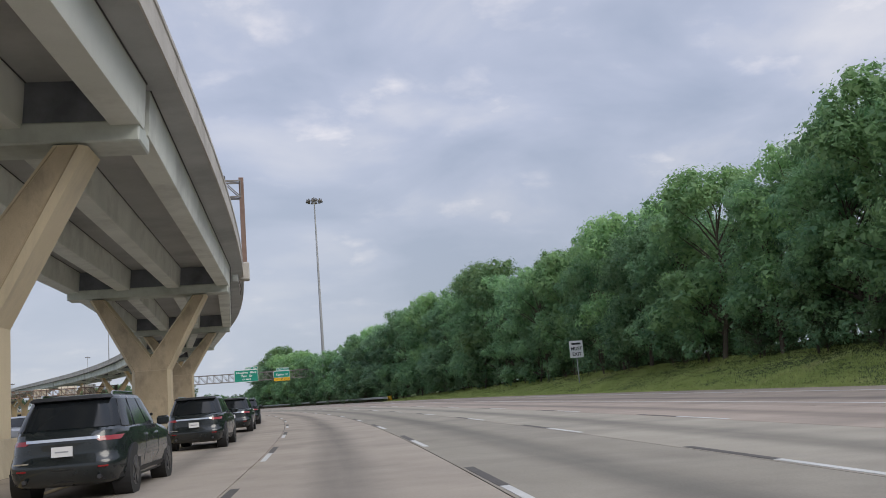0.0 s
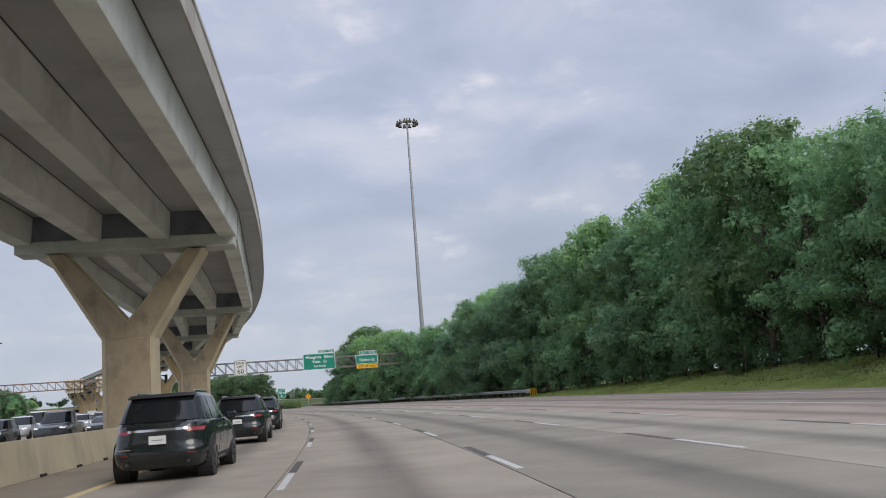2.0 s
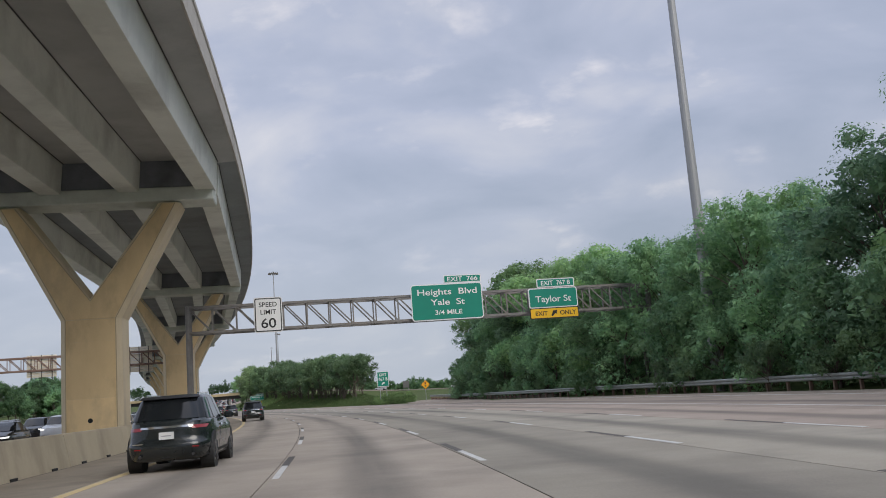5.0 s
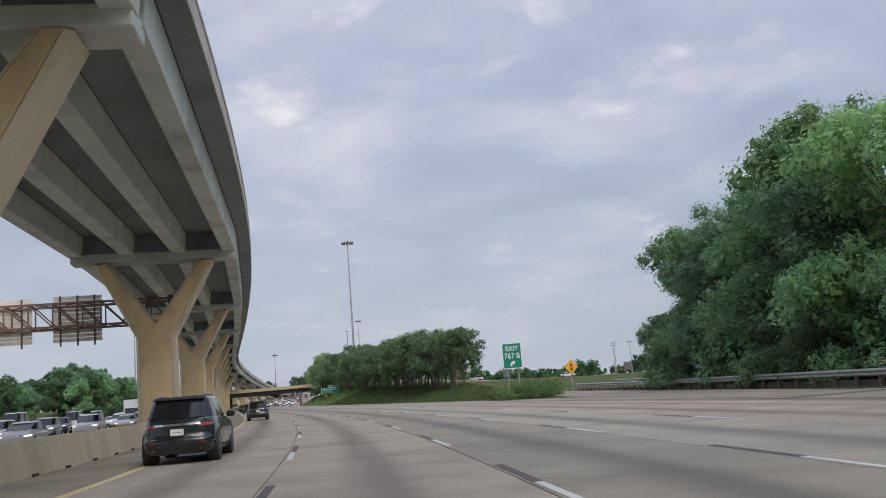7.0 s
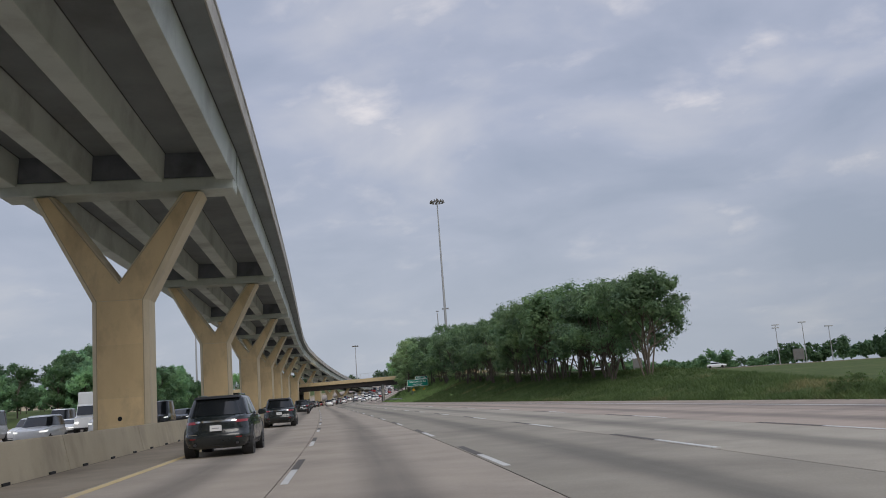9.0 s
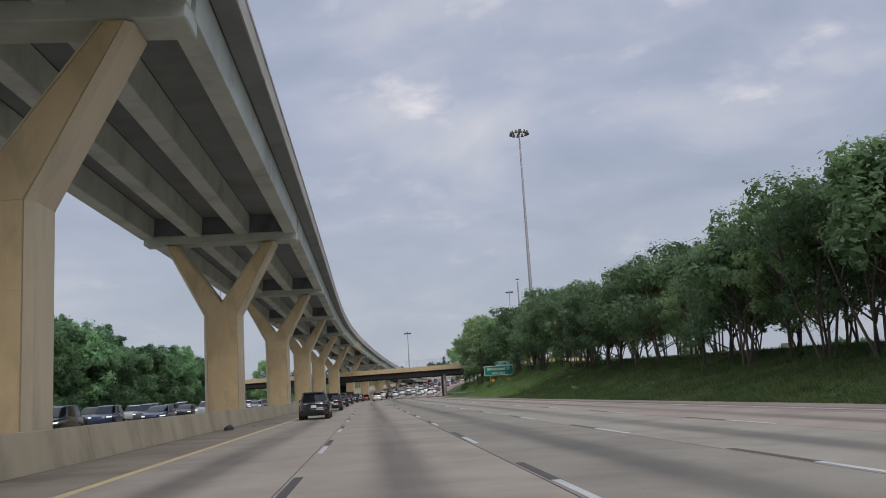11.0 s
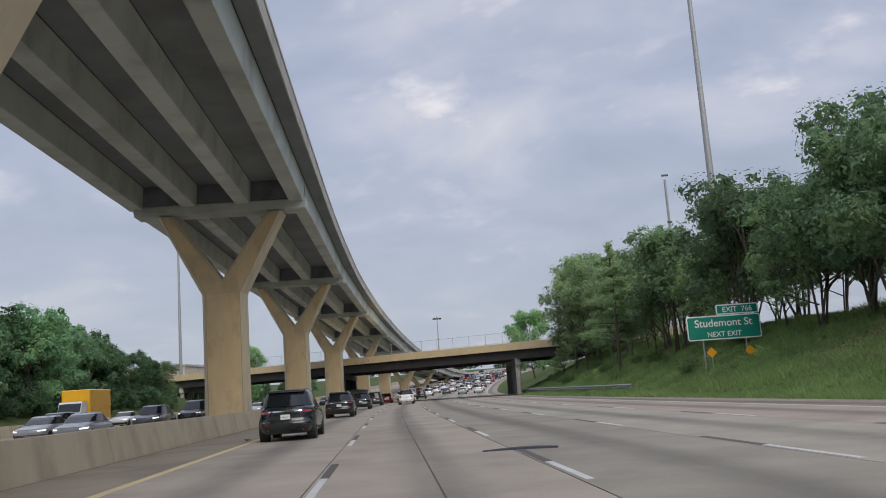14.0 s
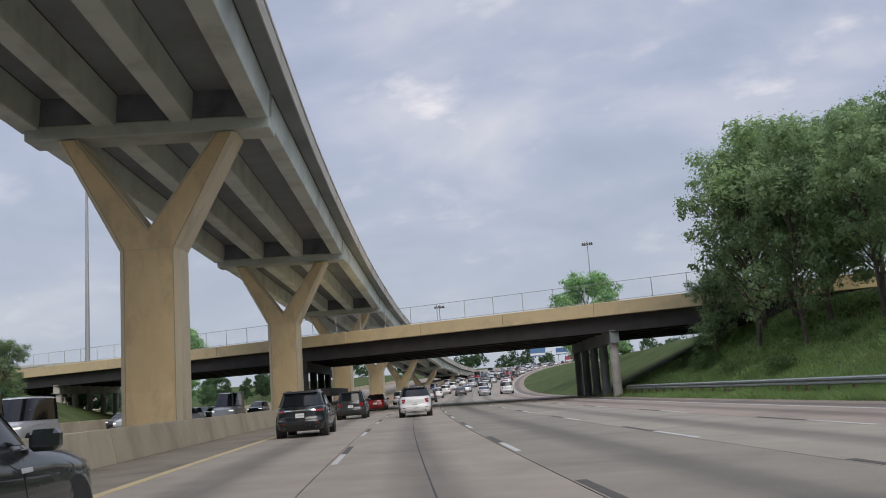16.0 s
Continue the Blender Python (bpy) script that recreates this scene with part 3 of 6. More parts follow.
def build_roads():
    road = thing("road", "worn pale concrete freeway with dark joints and oil-stained lanes", "road", kind="structure")
    strip("road_bed", -7.45, lambda s: right_edge(s) - 0.2, -390, 1590, -0.022, BED, road, 10)
    g = 0.012
    tones = (PAVE_L, PAVE_L, PAVE_B, PAVE_B, PAVE_A)
    for i in range(5):
        strip("lane_slab", LANES[i] + g, LANES[i + 1] - g, -390, 1590, 0.0, tones[i], road, 4)
    strip("lane_slab", LANES[5] + g, lambda s: max(LANES[5] + 1.0, min(18.4, right_edge(s) - 1.0)), -390, 1590, 0.0, PAVE_A, road, 4)
    strip("shoulder_slab", -7.45, LANES[0] - g, -390, 1590, 0.0, SHOULDER_L, road, 4, label="dusty concrete shoulder along the barrier")
    strip("shoulder_slab", lambda s: max(LANES[5] + 1.0, min(18.4, right_edge(s) - 1.0)) + g, right_edge, -390, 1590, 0.0, SHOULDER, road, 4)
    strip("exit_ramp", lambda s: ramp_left(s), lambda s: ramp_left(s) + float(np.interp(s, [215, 290], [4.0, 9.0])), 215, 560, 0.02, SHOULDER, None, 4)
    tagged(bpy.data.objects["exit_ramp"], "pale concrete exit ramp", "road", kind="structure")
    strip("edge_line_yellow", -5.0, -4.8, -390, 1590, 0.006, YELLOW, road, 4, label="faded yellow edge line")
    strip("edge_line_white", lambda s: white_edge(s) - 0.07, lambda s: white_edge(s) + 0.07, -390, 1590, 0.006, WHITE, road, 4)
    strip("edge_line_white", 19.35, 19.5, -390, 196, 0.006, WHITE, road, 4)
    strip("pavement_joint", 0.405, 0.43, 380, 560, 0.003, BED, road, 4)
    # lane stripes: white, with a black one beyond
    bmw = bmesh.new()
    box(bmw, -0.06, 0.06, -3.05, 0, -0.1, 0.006)
    white = part("lane_stripe", bmw, WHITE, road)
    bmb = bmesh.new()
    box(bmb, -0.075, 0.075, 0, 3.05, -0.1, 0.005)
    black = part("lane_stripe_black", bmb, BLACKP, road)
    first = True
    for k in range(-3, 62):
        for u in LANES[1:5]:
            b = 1.49 + 12.192 * k
            for src in (white, black):
                ob = src if first else new(src.name.split(".")[0], src.data)
                ob.parent = road
                ob.matrix_world = stand(b, u + 0.13)
            first = False
    # the other carriageway
    other = thing("road", "concrete carriageway of the oncoming traffic", "road", kind="structure")
    strip("lane_slab", -30.3, -12.7, -390, 1590, 0.0, SHOULDER, other, 6)
    for u in (-16.0, -19.66, -23.3, -27.0):
        strip("lane_stripe_far", u - 0.06, u + 0.06, -390, 1590, 0.006, WHITE, other, 8)
    # the hidden median is darkened to cut light bounced up under the deck
    strip("median_slab", -12.7, -7.45, -390, 1590, 0.0, MEDIAN, other, 6)


build_roads()


def build_barrier(face, side, label, slots=True, high=0.91):
    """A safety barrier of cast sections; face is the foot's place, side points away from the traffic."""
    b = thing("concrete_barrier", label, "barrier")
    prof = [(0, 0.0), (0.01, 0.05), (0.195, 0.89), (0.215, 0.91), (0.405, 0.91), (0.425, 0.89), (0.61, 0.05), (0.62, 0.0)]
    prof = [(face + side * u, z * high / 0.91) for u, z in prof]
    length = 9.12
    for i in range(-6, 82):
        s0 = i * length
        ribbon("barrier_section", prof, s0 + 0.02, s0 + length - 0.02, 2.3, BARRIER, b)
        if slots and -3 < i < 34:
            for d in (1.4, 4.5, 7.6):
                bm = bmesh.new()
                box(bm, -0.02, 0.02, -0.22, 0.22, 0.0, 0.065)
                o = part("drain_slot", bm, DARK, b)
                o.matrix_world = stand(s0 + d, face - side * 0.004)


build_barrier(-7.5, -1, "weathered buff concrete median barrier with dark drain slots")
build_barrier(-30.35, -1, "buff concrete wall along the outer edge of the oncoming lanes", False)
build_barrier(-12.65, 1, "weathered concrete median barrier facing the oncoming lanes", False, 0.66)

# ---------------------------------------------------------------- viaduct
PIERS = (16.7, 54.2, 92.0, 131.5, 169.5, 208.0, 247.0, 282.5, 319.0, 357.5, 395.3, 432.2, 470.0, 506.0, 545, 583, 621, 659, 697)
GIRDER_AT = ((-60, 9.4), (16, 9.55), (54, 9.65), (92, 9.95), (131, 10.45), (170, 11.05), (208, 11.6), (247, 11.87), (282, 12.1), (319, 12.5), (357, 12.95), (395, 13.4), (432, 13.62), (469, 13.68), (507, 13.3), (545, 12.4), (583, 11.0), (621, 9.3), (659, 7.6), (697, 6.2), (760, 5.0))


def girder_z(s):
    """The level of the girders' undersides, from sea level."""
    return float(np.interp(s, [g[0] for g in GIRDER_AT], [g[1] for g in GIRDER_AT]))


def bridge_u(s):
    return float(np.interp(s, [-60, 92, 330, 430, 480, 900], [-10.05, -10.0, -10.1, -10.3, -10.55, -10.6]))


def build_viaduct():
    v = thing("viaduct", "grey concrete viaduct of straight girders under a wide deck", "bridge")
    ends = (-21.0,) + PIERS + (735,)
    for i in range(len(ends) - 1):
        a, b = ends[i] + 0.32, ends[i + 1] - 0.32
        for off in (-4.95, -1.65, 1.65, 4.95):
            # a beam with a sloping side, narrower below
            prof = [(off - 0.42, 0), (off + 0.42, 0), (off + 0.44, 0.08), (off + 0.52, 1.42), (off - 0.52, 1.42), (off - 0.44, 0.08)]
            # straight from pier to pier
            verts = []
            for s in (a, b):
                base = at(s, bridge_u(s), -rise(s))
                t = turn(s)
                verts += [base + Vector((math.cos(t) * u, math.sin(t) * u, girder_z(s) + z)) for u, z in prof]
            n = len(prof)
            faces = [(j, (j + 1) % n, n + (j + 1) % n, n + j) for j in range(n)] + [tuple(range(n - 1, -1, -1)), tuple(range(n, 2 * n))]
            mesh_object("girder", verts, faces, GIRDER_LIT if ends[i] < 170 else GIRDER, v)
            # a dark strip painted in for the recess where deck panels meet the beam
            for edge in (-0.545, 0.545):
                verts = []
                for s in (a, b):
                    base = at(s, bridge_u(s), -rise(s))
                    t = turn(s)
                    verts += [base + Vector((math.cos(t) * (off + edge + dx), math.sin(t) * (off + edge + dx), girder_z(s) + z)) for dx, z in ((-0.02, 1.375), (0.02, 1.375), (0.02, 1.41), (-0.02, 1.41))]
                mesh_object("bedding_strip", verts, [(0, 1, 5, 4), (1, 2, 6, 5), (2, 3, 7, 6), (3, 0, 4, 7), (3, 2, 1, 0), (4, 5, 6, 7)], BED, v)
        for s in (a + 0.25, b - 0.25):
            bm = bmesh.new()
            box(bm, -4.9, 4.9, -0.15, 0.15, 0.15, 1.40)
            o = part("end_diaphragm", bm, DIAPHRAGM, v, "dark blue-grey end diaphragm")
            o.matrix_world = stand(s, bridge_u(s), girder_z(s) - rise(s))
    low = lambda s: (bridge_u(s), girder_z(s) - rise(s))
    for s0, s1, tone in ((-21, 169.49, DECK_LIT), (169.51, 735, DECK)):
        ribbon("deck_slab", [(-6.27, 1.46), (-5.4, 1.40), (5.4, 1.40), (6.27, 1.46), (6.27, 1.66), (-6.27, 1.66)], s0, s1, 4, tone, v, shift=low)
    for side in (-1, 1):
        prof = [(6.28, 1.44), (6.34, 1.44), (6.34, 1.70), (6.31, 1.73), (6.31, 2.42), (6.35, 2.45), (6.35, 2.60), (6.10, 2.60), (6.06, 2.30), (5.90, 1.75), (5.90, 1.662), (6.28, 1.662)]
        joints = ends
        for i in range(len(joints) - 1):
            ribbon("parapet", [(side * u, z) for u, z in prof], joints[i] + 0.012, joints[i + 1] - 0.012, 3, PARAPET, v, "weathered concrete parapet with rust streaks", shift=low)


build_viaduct()


def pier(s):
    """A forked column with a cap beam."""
    base = thing("bridge_pier", "buff concrete forked bridge pier with chamfered grey edges", "bridge pier", "piers of the viaduct")
    u0 = float(np.interp(s, [0, 300, 432, 470, 800], [-10.0, -10.05, -10.05, -10.32, -10.4]))
    base.matrix_world = stand(s, u0, -rise(s))
    cap_top = girder_z(s) + 0.16
    cap_low = girder_z(s) - 0.58
    crotch = cap_low - (4.05 if abs(s - 92) > 5 else 3.4)
    shoulder = crotch - 0.95
    zb = rise(s) - 0.3
    w, d, c = 1.26, 0.95, 0.21
    face = PIER_WORN if s < 140 else PIER

    def outline(w, d, c):
        return [(-w, -d + c), (-w + c, -d), (w - c, -d), (w, -d + c), (w, d - c), (w - c, d), (-w + c, d), (-w, d - c)]

    bm = bmesh.new()
    lower = [bm.verts.new((x, y, zb)) for x, y in outline(w, d, c)]
    upper = [bm.verts.new((x, y, shoulder)) for x, y in outline(w, d, c)]
    for j in range(8):
        bm.faces.new((lower[j], lower[(j + 1) % 8], upper[(j + 1) % 8], upper[j]))
    bm.faces.new(upper)
    bm.faces.new(lower[::-1])
    part("column", bm, PIER_EDGE, base)
    for y0, y1 in ((-d - 0.03, -d + 0.05), (d - 0.05, d + 0.03)):
        z = zb
        while z < shoulder - 0.05:
            top = min(shoulder - 0.012, z + 2.4)
            one_box("column_panel", (-w + c + 0.05, w - c - 0.05, y0, y1, z + 0.003, top), face, base, "smooth buff panel")
            z = top + 0.002
    # shadow at the panel's edge, painted as a thin dark strip
    for side in (-1, 1):
        x = side * (w - c - 0.022)
        one_box("groove", (x - 0.013, x + 0.013, -d - 0.012, -d + 0.01, zb, shoulder), GROOVE_SHADE, base, "thin dark shadow line painted beside the panel")
    if s < 300:
        bm = bmesh.new()
        rod(bm, (-0.05, -d - 0.034, rise(s) + 1.18), (-0.05, -d, rise(s) + 1.18), 0.10, sides=20)
        part("drain_hole", bm, DARK, base, "dark round drain hole")
    # the fork
    reach, thick = 3.86, 1.0
    for side in (-1, 1):
        bm = bmesh.new()
        rows = []
        for y, inset in ((-d, c), (-d + c, 0), (d - c, 0), (d, c)):
            cx = [(0.0, shoulder), (w - inset, shoulder), (reach - inset, cap_low), (reach - thick + inset * 0.5, cap_low), (0.0, crotch - inset * 0.4)]
            rows.append([bm.verts.new((side * x, y, z)) for x, z in cx])
        for i in range(3):
            for j in range(5):
                k = (j + 1) % 5
                bm.faces.new((rows[i][j], rows[i][k], rows[i + 1][k], rows[i + 1][j]))
        bm.faces.new(rows[0])
        bm.faces.new(rows[3][::-1])
        part("fork_arm", bm, PIER_EDGE, base)
        bm = bmesh.new()
        for y0, y1 in ((-d - 0.03, -d + 0.02),):
            q = [(0.0, shoulder + 0.012), (w - c - 0.06, shoulder + 0.012), (reach - c - 0.06, cap_low - 0.05), (reach - thick + 0.24, cap_low - 0.05), (0.0, crotch - 0.2)]
            a = [bm.verts.new((side * x, y0, z)) for x, z in q]
            b = [bm.verts.new((side * x, y1, z)) for x, z in q]
            for j in range(5):
                bm.faces.new((a[j], a[(j + 1) % 5], b[(j + 1) % 5], b[j]))
            bm.faces.new(a)
            bm.faces.new(b[::-1])
        part("fork_panel", bm, face, base, "smooth buff panel")
        # the same painted shadow along the fork's panel
        for (xa, za), (xb, zc) in (((w - c - 0.025, shoulder), (reach - c - 0.025, cap_low - 0.03)), ((reach - thick + 0.2, cap_low - 0.03), (0.0, crotch - 0.17))):
            bm = bmesh.new()
            bar(bm, (side * xa, -d + 0.002, za), (side * xb, -d + 0.002, zc), 0.028)
            part("groove", bm, GROOVE_SHADE, base)
    bm = bmesh.new()
    box(bm, -5.30, 5.30, -0.8, 0.8, cap_low, cap_top, bevel=0.05)
    # the cap tapers at its ends
    for v in bm.verts:
        if abs(v.co.x) > 5.2 and v.co.z < cap_low + 0.2:
            v.co.z += 0.10
    part("cap_beam", bm, GIRDER, base)


for s in PIERS:
    pier(s)


# ---------------------------------------------------------------- sign gantry
def board(name, x0, x1, z0, z1, y, material, parent, border=None, radius=0.12):
    """A sign board with rounded corners that faces -y, with a border line."""
    def slab(x0, x1, z0, z1, y0, y1, r, mat, nm, par):
        bm = bmesh.new()
        ring = []
        for cx, cz, a0 in ((x1 - r, z1 - r, 0), (x0 + r, z1 - r, 90), (x0 + r, z0 + r, 180), (x1 - r, z0 + r, 270)):
            for a in (0, 22.5, 45, 67.5, 90):
                ring.append((cx + r * math.cos(radians(a0 + a)), cz + r * math.sin(radians(a0 + a))))
        f = [bm.verts.new((x, y0, z)) for x, z in ring]
        b = [bm.verts.new((x, y1, z)) for x, z in ring]
        for j in range(len(ring)):
            k = (j + 1) % len(ring)
            bm.faces.new((f[j], f[k], b[k], b[j]))
        bm.faces.new(f)
        bm.faces.new(b[::-1])
        return part(nm, bm, mat, par)
    if border:
        ob = slab(x0, x1, z0, z1, y, y + 0.04, radius, border, name, parent)
        slab(x0 + 0.07, x1 - 0.07, z0 + 0.07, z1 - 0.07, y - 0.006, y + 0.002, max(0.02, radius - 0.05), material, "face", ob)
    else:
        ob = slab(x0, x1, z0, z1, y, y + 0.04, radius, material, name, parent)
    return ob


def arrow(parent, x, z, size, y, material, angle=45):
    bm = bmesh.new()
    pts = [(-0.09, -0.5), (0.09, -0.5), (0.09, 0.08), (0.30, 0.08), (0, 0.5), (-0.30, 0.08), (-0.09, 0.08)]
    a = radians(-angle)
    pts = [(x + size * (px * math.cos(a) - pz * math.sin(a)), z + size * (px * math.sin(a) + pz * math.cos(a))) for px, pz in pts]
    f = [bm.verts.new((px, y, pz)) for px, pz in pts]
    bk = [bm.verts.new((px, y + 0.006, pz)) for px, pz in pts]
    bm.faces.new(f)
    bm.faces.new(bk[::-1])
    for j in range(len(pts)):
        bm.faces.new((f[j], f[(j + 1) % len(pts)], bk[(j + 1) % len(pts)], bk[j]))
    bmesh.ops.triangulate(bm, faces=[q for q in bm.faces if len(q.verts) > 4])
    return part("arrow", bm, material, parent)


def truss(parent, x0, x1, z0, z1, y0, y1, bay=1.62, chord=0.16, web=0.09, material=None):
    material = material or STEEL
    n = max(1, round((x1 - x0) / bay))
    xs = [x0 + (x1 - x0) * i / n for i in range(n + 1)]
    for y in (y0, y1):
        for z in (z0, z1):
            bm = bmesh.new()
            bar(bm, (x0, y, z), (x1, y, z), chord)
            part("chord", bm, material, parent)
    for i, x in enumerate(xs):
        for y in (y0, y1):
            bm = bmesh.new()
            bar(bm, (x, y, z0), (x, y, z1), web)
            part("upright", bm, material, parent)
        for z in (z0, z1):
            bm = bmesh.new()
            bar(bm, (x, y0, z), (x, y1, z), web)
            part("cross_strut", bm, material, parent)
    for i in range(n):
        for y in (y0, y1):
            bm = bmesh.new()
            bar(bm, (xs[i], y, z1), (xs[i + 1], y, z0), web)
            part("diagonal", bm, material, parent)
        for z in (z0, z1):
            bm = bmesh.new()
            bar(bm, (xs[i], y0 if i % 2 else y1, z), (xs[i + 1], y1 if i % 2 else y0, z), web * 0.8)
            part("lateral", bm, material, parent)


def build_gantry():
    g = thing("sign_gantry", "grey steel box truss sign gantry spanning the freeway", "gantry", m=stand(190.9, 0))
    truss(g, -8.2, 25.6, 6.46, 8.19, 0.25, 1.75)
    for x in (-8.2, 25.4):
        for y in (0.25, 1.75):
            bm = bmesh.new()
            rod(bm, (x, y, -0.2), (x, y, 8.3), 0.16, sides=12)
            part("post", bm, STEEL, g)
        bm = bmesh.new()
        for z in (1.5, 3.5, 5.4):
            bar(bm, (x, 0.25, z), (x, 1.75, z + 1.2), 0.09)
            bar(bm, (x, 0.25, z), (x, 1.75, z), 0.09)
        part("post_bracing", bm, STEEL, g)
    m = stand(190.5, 0)
    sp = thing("speed_limit_sign", "white speed limit 60 sign with black lettering on the gantry", "sign", m=m)
    board("board", -3.72, -1.92, 6.22, 8.52, 0.1, SIGN_WHITE, sp, SIGN_BLACK, 0.14)
    board("rim", -3.78, -1.86, 6.16, 8.58, 0.115, SIGN_WHITE, sp, None, 0.16)
    writing("SPEED", 0.46, SIGN_BLACK, sp, -2.82, 7.92, 0.09, 1.0)
    writing("LIMIT", 0.46, SIGN_BLACK, sp, -2.82, 7.40, 0.09, 1.0)
    writing("60", 0.92, SIGN_BLACK, sp, -2.82, 6.48, 0.09, 1.15)
    hb = thing("guide_sign", "green guide sign for Heights Blvd and Yale St on the gantry", "sign", m=m)
    board("board", 7.16, 12.40, 6.28, 8.88, 0.1, SIGN_GREEN, hb, SIGN_WHITE, 0.22)
    writing("Heights  Blvd", 0.62, SIGN_WHITE, hb, 9.82, 8.10, 0.085, 1.34)
    writing("Yale  St", 0.62, SIGN_WHITE, hb, 9.82, 7.36, 0.085, 1.30)
    writing("3/4 MILE", 0.46, SIGN_WHITE, hb, 9.82, 6.68, 0.085, 1.22)
    board("exit_plaque", 9.62, 12.38, 8.90, 9.48, 0.1, SIGN_GREEN, hb, SIGN_WHITE, 0.08)
    writing("EXIT  766", 0.46, SIGN_WHITE, hb, 11.0, 9.03, 0.085, 1.2)
    tm = stand(190.5, 0)
    ts = thing("guide_sign", "green and yellow guide sign for Taylor St, exit only", "sign", m=tm)
    board("board", 15.85, 19.60, 6.72, 8.18, 0.1, SIGN_GREEN, ts, SIGN_WHITE, 0.16)
    board("exit_only_panel", 15.85, 19.60, 5.92, 6.72, 0.1, SIGN_YELLOW, ts, SIGN_BLACK, 0.1)
    writing("Taylor St", 0.64, SIGN_WHITE, ts, 17.72, 7.15, 0.085, 1.15)
    writing("EXIT", 0.46, SIGN_BLACK, ts, 16.72, 6.16, 0.085, 1.0)
    writing("ONLY", 0.46, SIGN_BLACK, ts, 18.75, 6.16, 0.085, 1.0)
    arrow(ts, 17.72, 6.32, 0.6, 0.085, SIGN_BLACK, 45)
    board("exit_plaque", 16.55, 19.45, 8.22, 8.86, 0.1, SIGN_GREEN, ts, SIGN_WHITE, 0.08)
    writing("EXIT  767 B", 0.46, SIGN_WHITE, ts, 18.0, 8.38, 0.085, 1.0)
    # the gantry over the oncoming lanes, its signs seen from behind
    h = thing("sign_gantry", "dark bronze steel truss gantry over the oncoming lanes", "gantry", m=stand(249.6, 0))
    truss(h, -45.5, -9.4, 7.7, 9.3, 0.3, 2.3, 1.6, 0.15, 0.09, RUST)
    for x in (-45.5, -9.4):
        for y in (0.3, 2.3):
            bm = bmesh.new()
            box(bm, x - 0.17, x + 0.17, y - 0.20, y - 0.17, -0.2, 9.5)
            box(bm, x - 0.17, x + 0.17, y + 0.17, y + 0.20, -0.2, 9.5)
            box(bm, x - 0.015, x + 0.015, y - 0.17, y + 0.17, -0.2, 9.5)
            part("post", bm, BRONZE, h)
        for k in range(5):
            bm = bmesh.new()
            a, b = (0.5, 2.1) if k % 2 else (2.1, 0.5)
            bar(bm, (x, a, 1.6 * k + 0.9), (x, b, 1.6 * k + 2.4), 0.13)
            part("post_brace", bm, BRONZE, h)
    for x0, x1, z0, z1 in ((-17.7, -14.4, 6.8, 10.1), (-23.6, -19.1, 6.8, 10.0), (-29.5, -26, 6.9, 9.7)):
        sb = thing("guide_sign", "back of a guide sign with ribbed weathered metal panels", "sign", "signs over the oncoming lanes", m=stand(249.6, 0))
        n = round((z1 - z0) / 0.3)
        for i in range(n):
            one_box("panel", (x0, x1, 2.50, 2.55, z0 + (z1 - z0) * i / n, z0 + (z1 - z0) * (i + 1) / n - 0.03), SIGN_BACK, sb)
        for k in range(3):
            x = x0 + (x1 - x0) * (0.15 + 0.35 * k)
            one_box("bracket", (x - 0.05, x + 0.05, 2.40, 2.50, z0 - 0.3, z1), BRONZE, sb)


build_gantry()


def high_mast(s, u, top, base=0.0):
    """A tall lighting mast: a tapering pole with a ring of floodlights."""
    p = thing("high_mast_light", "tall grey steel lighting mast with a ring of floodlights", "street lamp", "high masts", m=stand(s, u, base))
    h = top - base
    bm = bmesh.new()
    rod(bm, (0, 0, -0.5), (0, 0, h), 0.40, 0.13, 16)
    part("pole", bm, MAST, p)
    bm = bmesh.new()
    for i in range(24):
        a, b = math.tau * i / 24, math.tau * (i + 1) / 24
        bar(bm, (1.3 * math.cos(a), 1.3 * math.sin(a), h - 0.3), (1.3 * math.cos(b), 1.3 * math.sin(b), h - 0.3), 0.08)
    for i in range(4):
        a = math.tau * i / 4
        bar(bm, (0, 0, h - 0.2), (1.3 * math.cos(a), 1.3 * math.sin(a), h - 0.3), 0.07)
    part("ring", bm, BRONZE, p)
    bm = bmesh.new()
    rod(bm, (0, 0, h - 0.6), (0, 0, h + 0.5), 0.2, 0.12, 10)
    part("head", bm, BRONZE, p)
    for i in range(12):
        a = math.tau * i / 12
        bm = bmesh.new()
        x, y = 1.62 * math.cos(a), 1.62 * math.sin(a)
        rod(bm, (x, y, h - 0.66), (x, y, h - 0.36), 0.34, 0.22, 10)
        rod(bm, (x, y, h - 0.36), (x, y, h - 0.02), 0.15, 0.13, 8)
        part("floodlight", bm, BRONZE, p)


high_mast(180.6, 24.5, 45.3, 0.2)
high_mast(455.9, 30.4, 49.2, 4.9)
high_mast(743.6, -16.9, 25.6, -2)
high_mast(732.6, 36.9, 42.0, 0)
high_mast(561.8, -50.6, 44, 2)


def roadside_sign(s, u, z0, w, zlow, ztop, name, label, posts=2):
    p = thing(name, label, "sign", m=stand(s, u))
    for i in range(posts):
        x = 0 if posts == 1 else (-0.3 + 0.6 * i) * w
        bm = bmesh.new()
        rod(bm, (x, 0.09, z0 - 0.4), (x, 0.09, ztop - 0.1), 0.045, sides=8)
        part("post", bm, GALV, p)
    return p


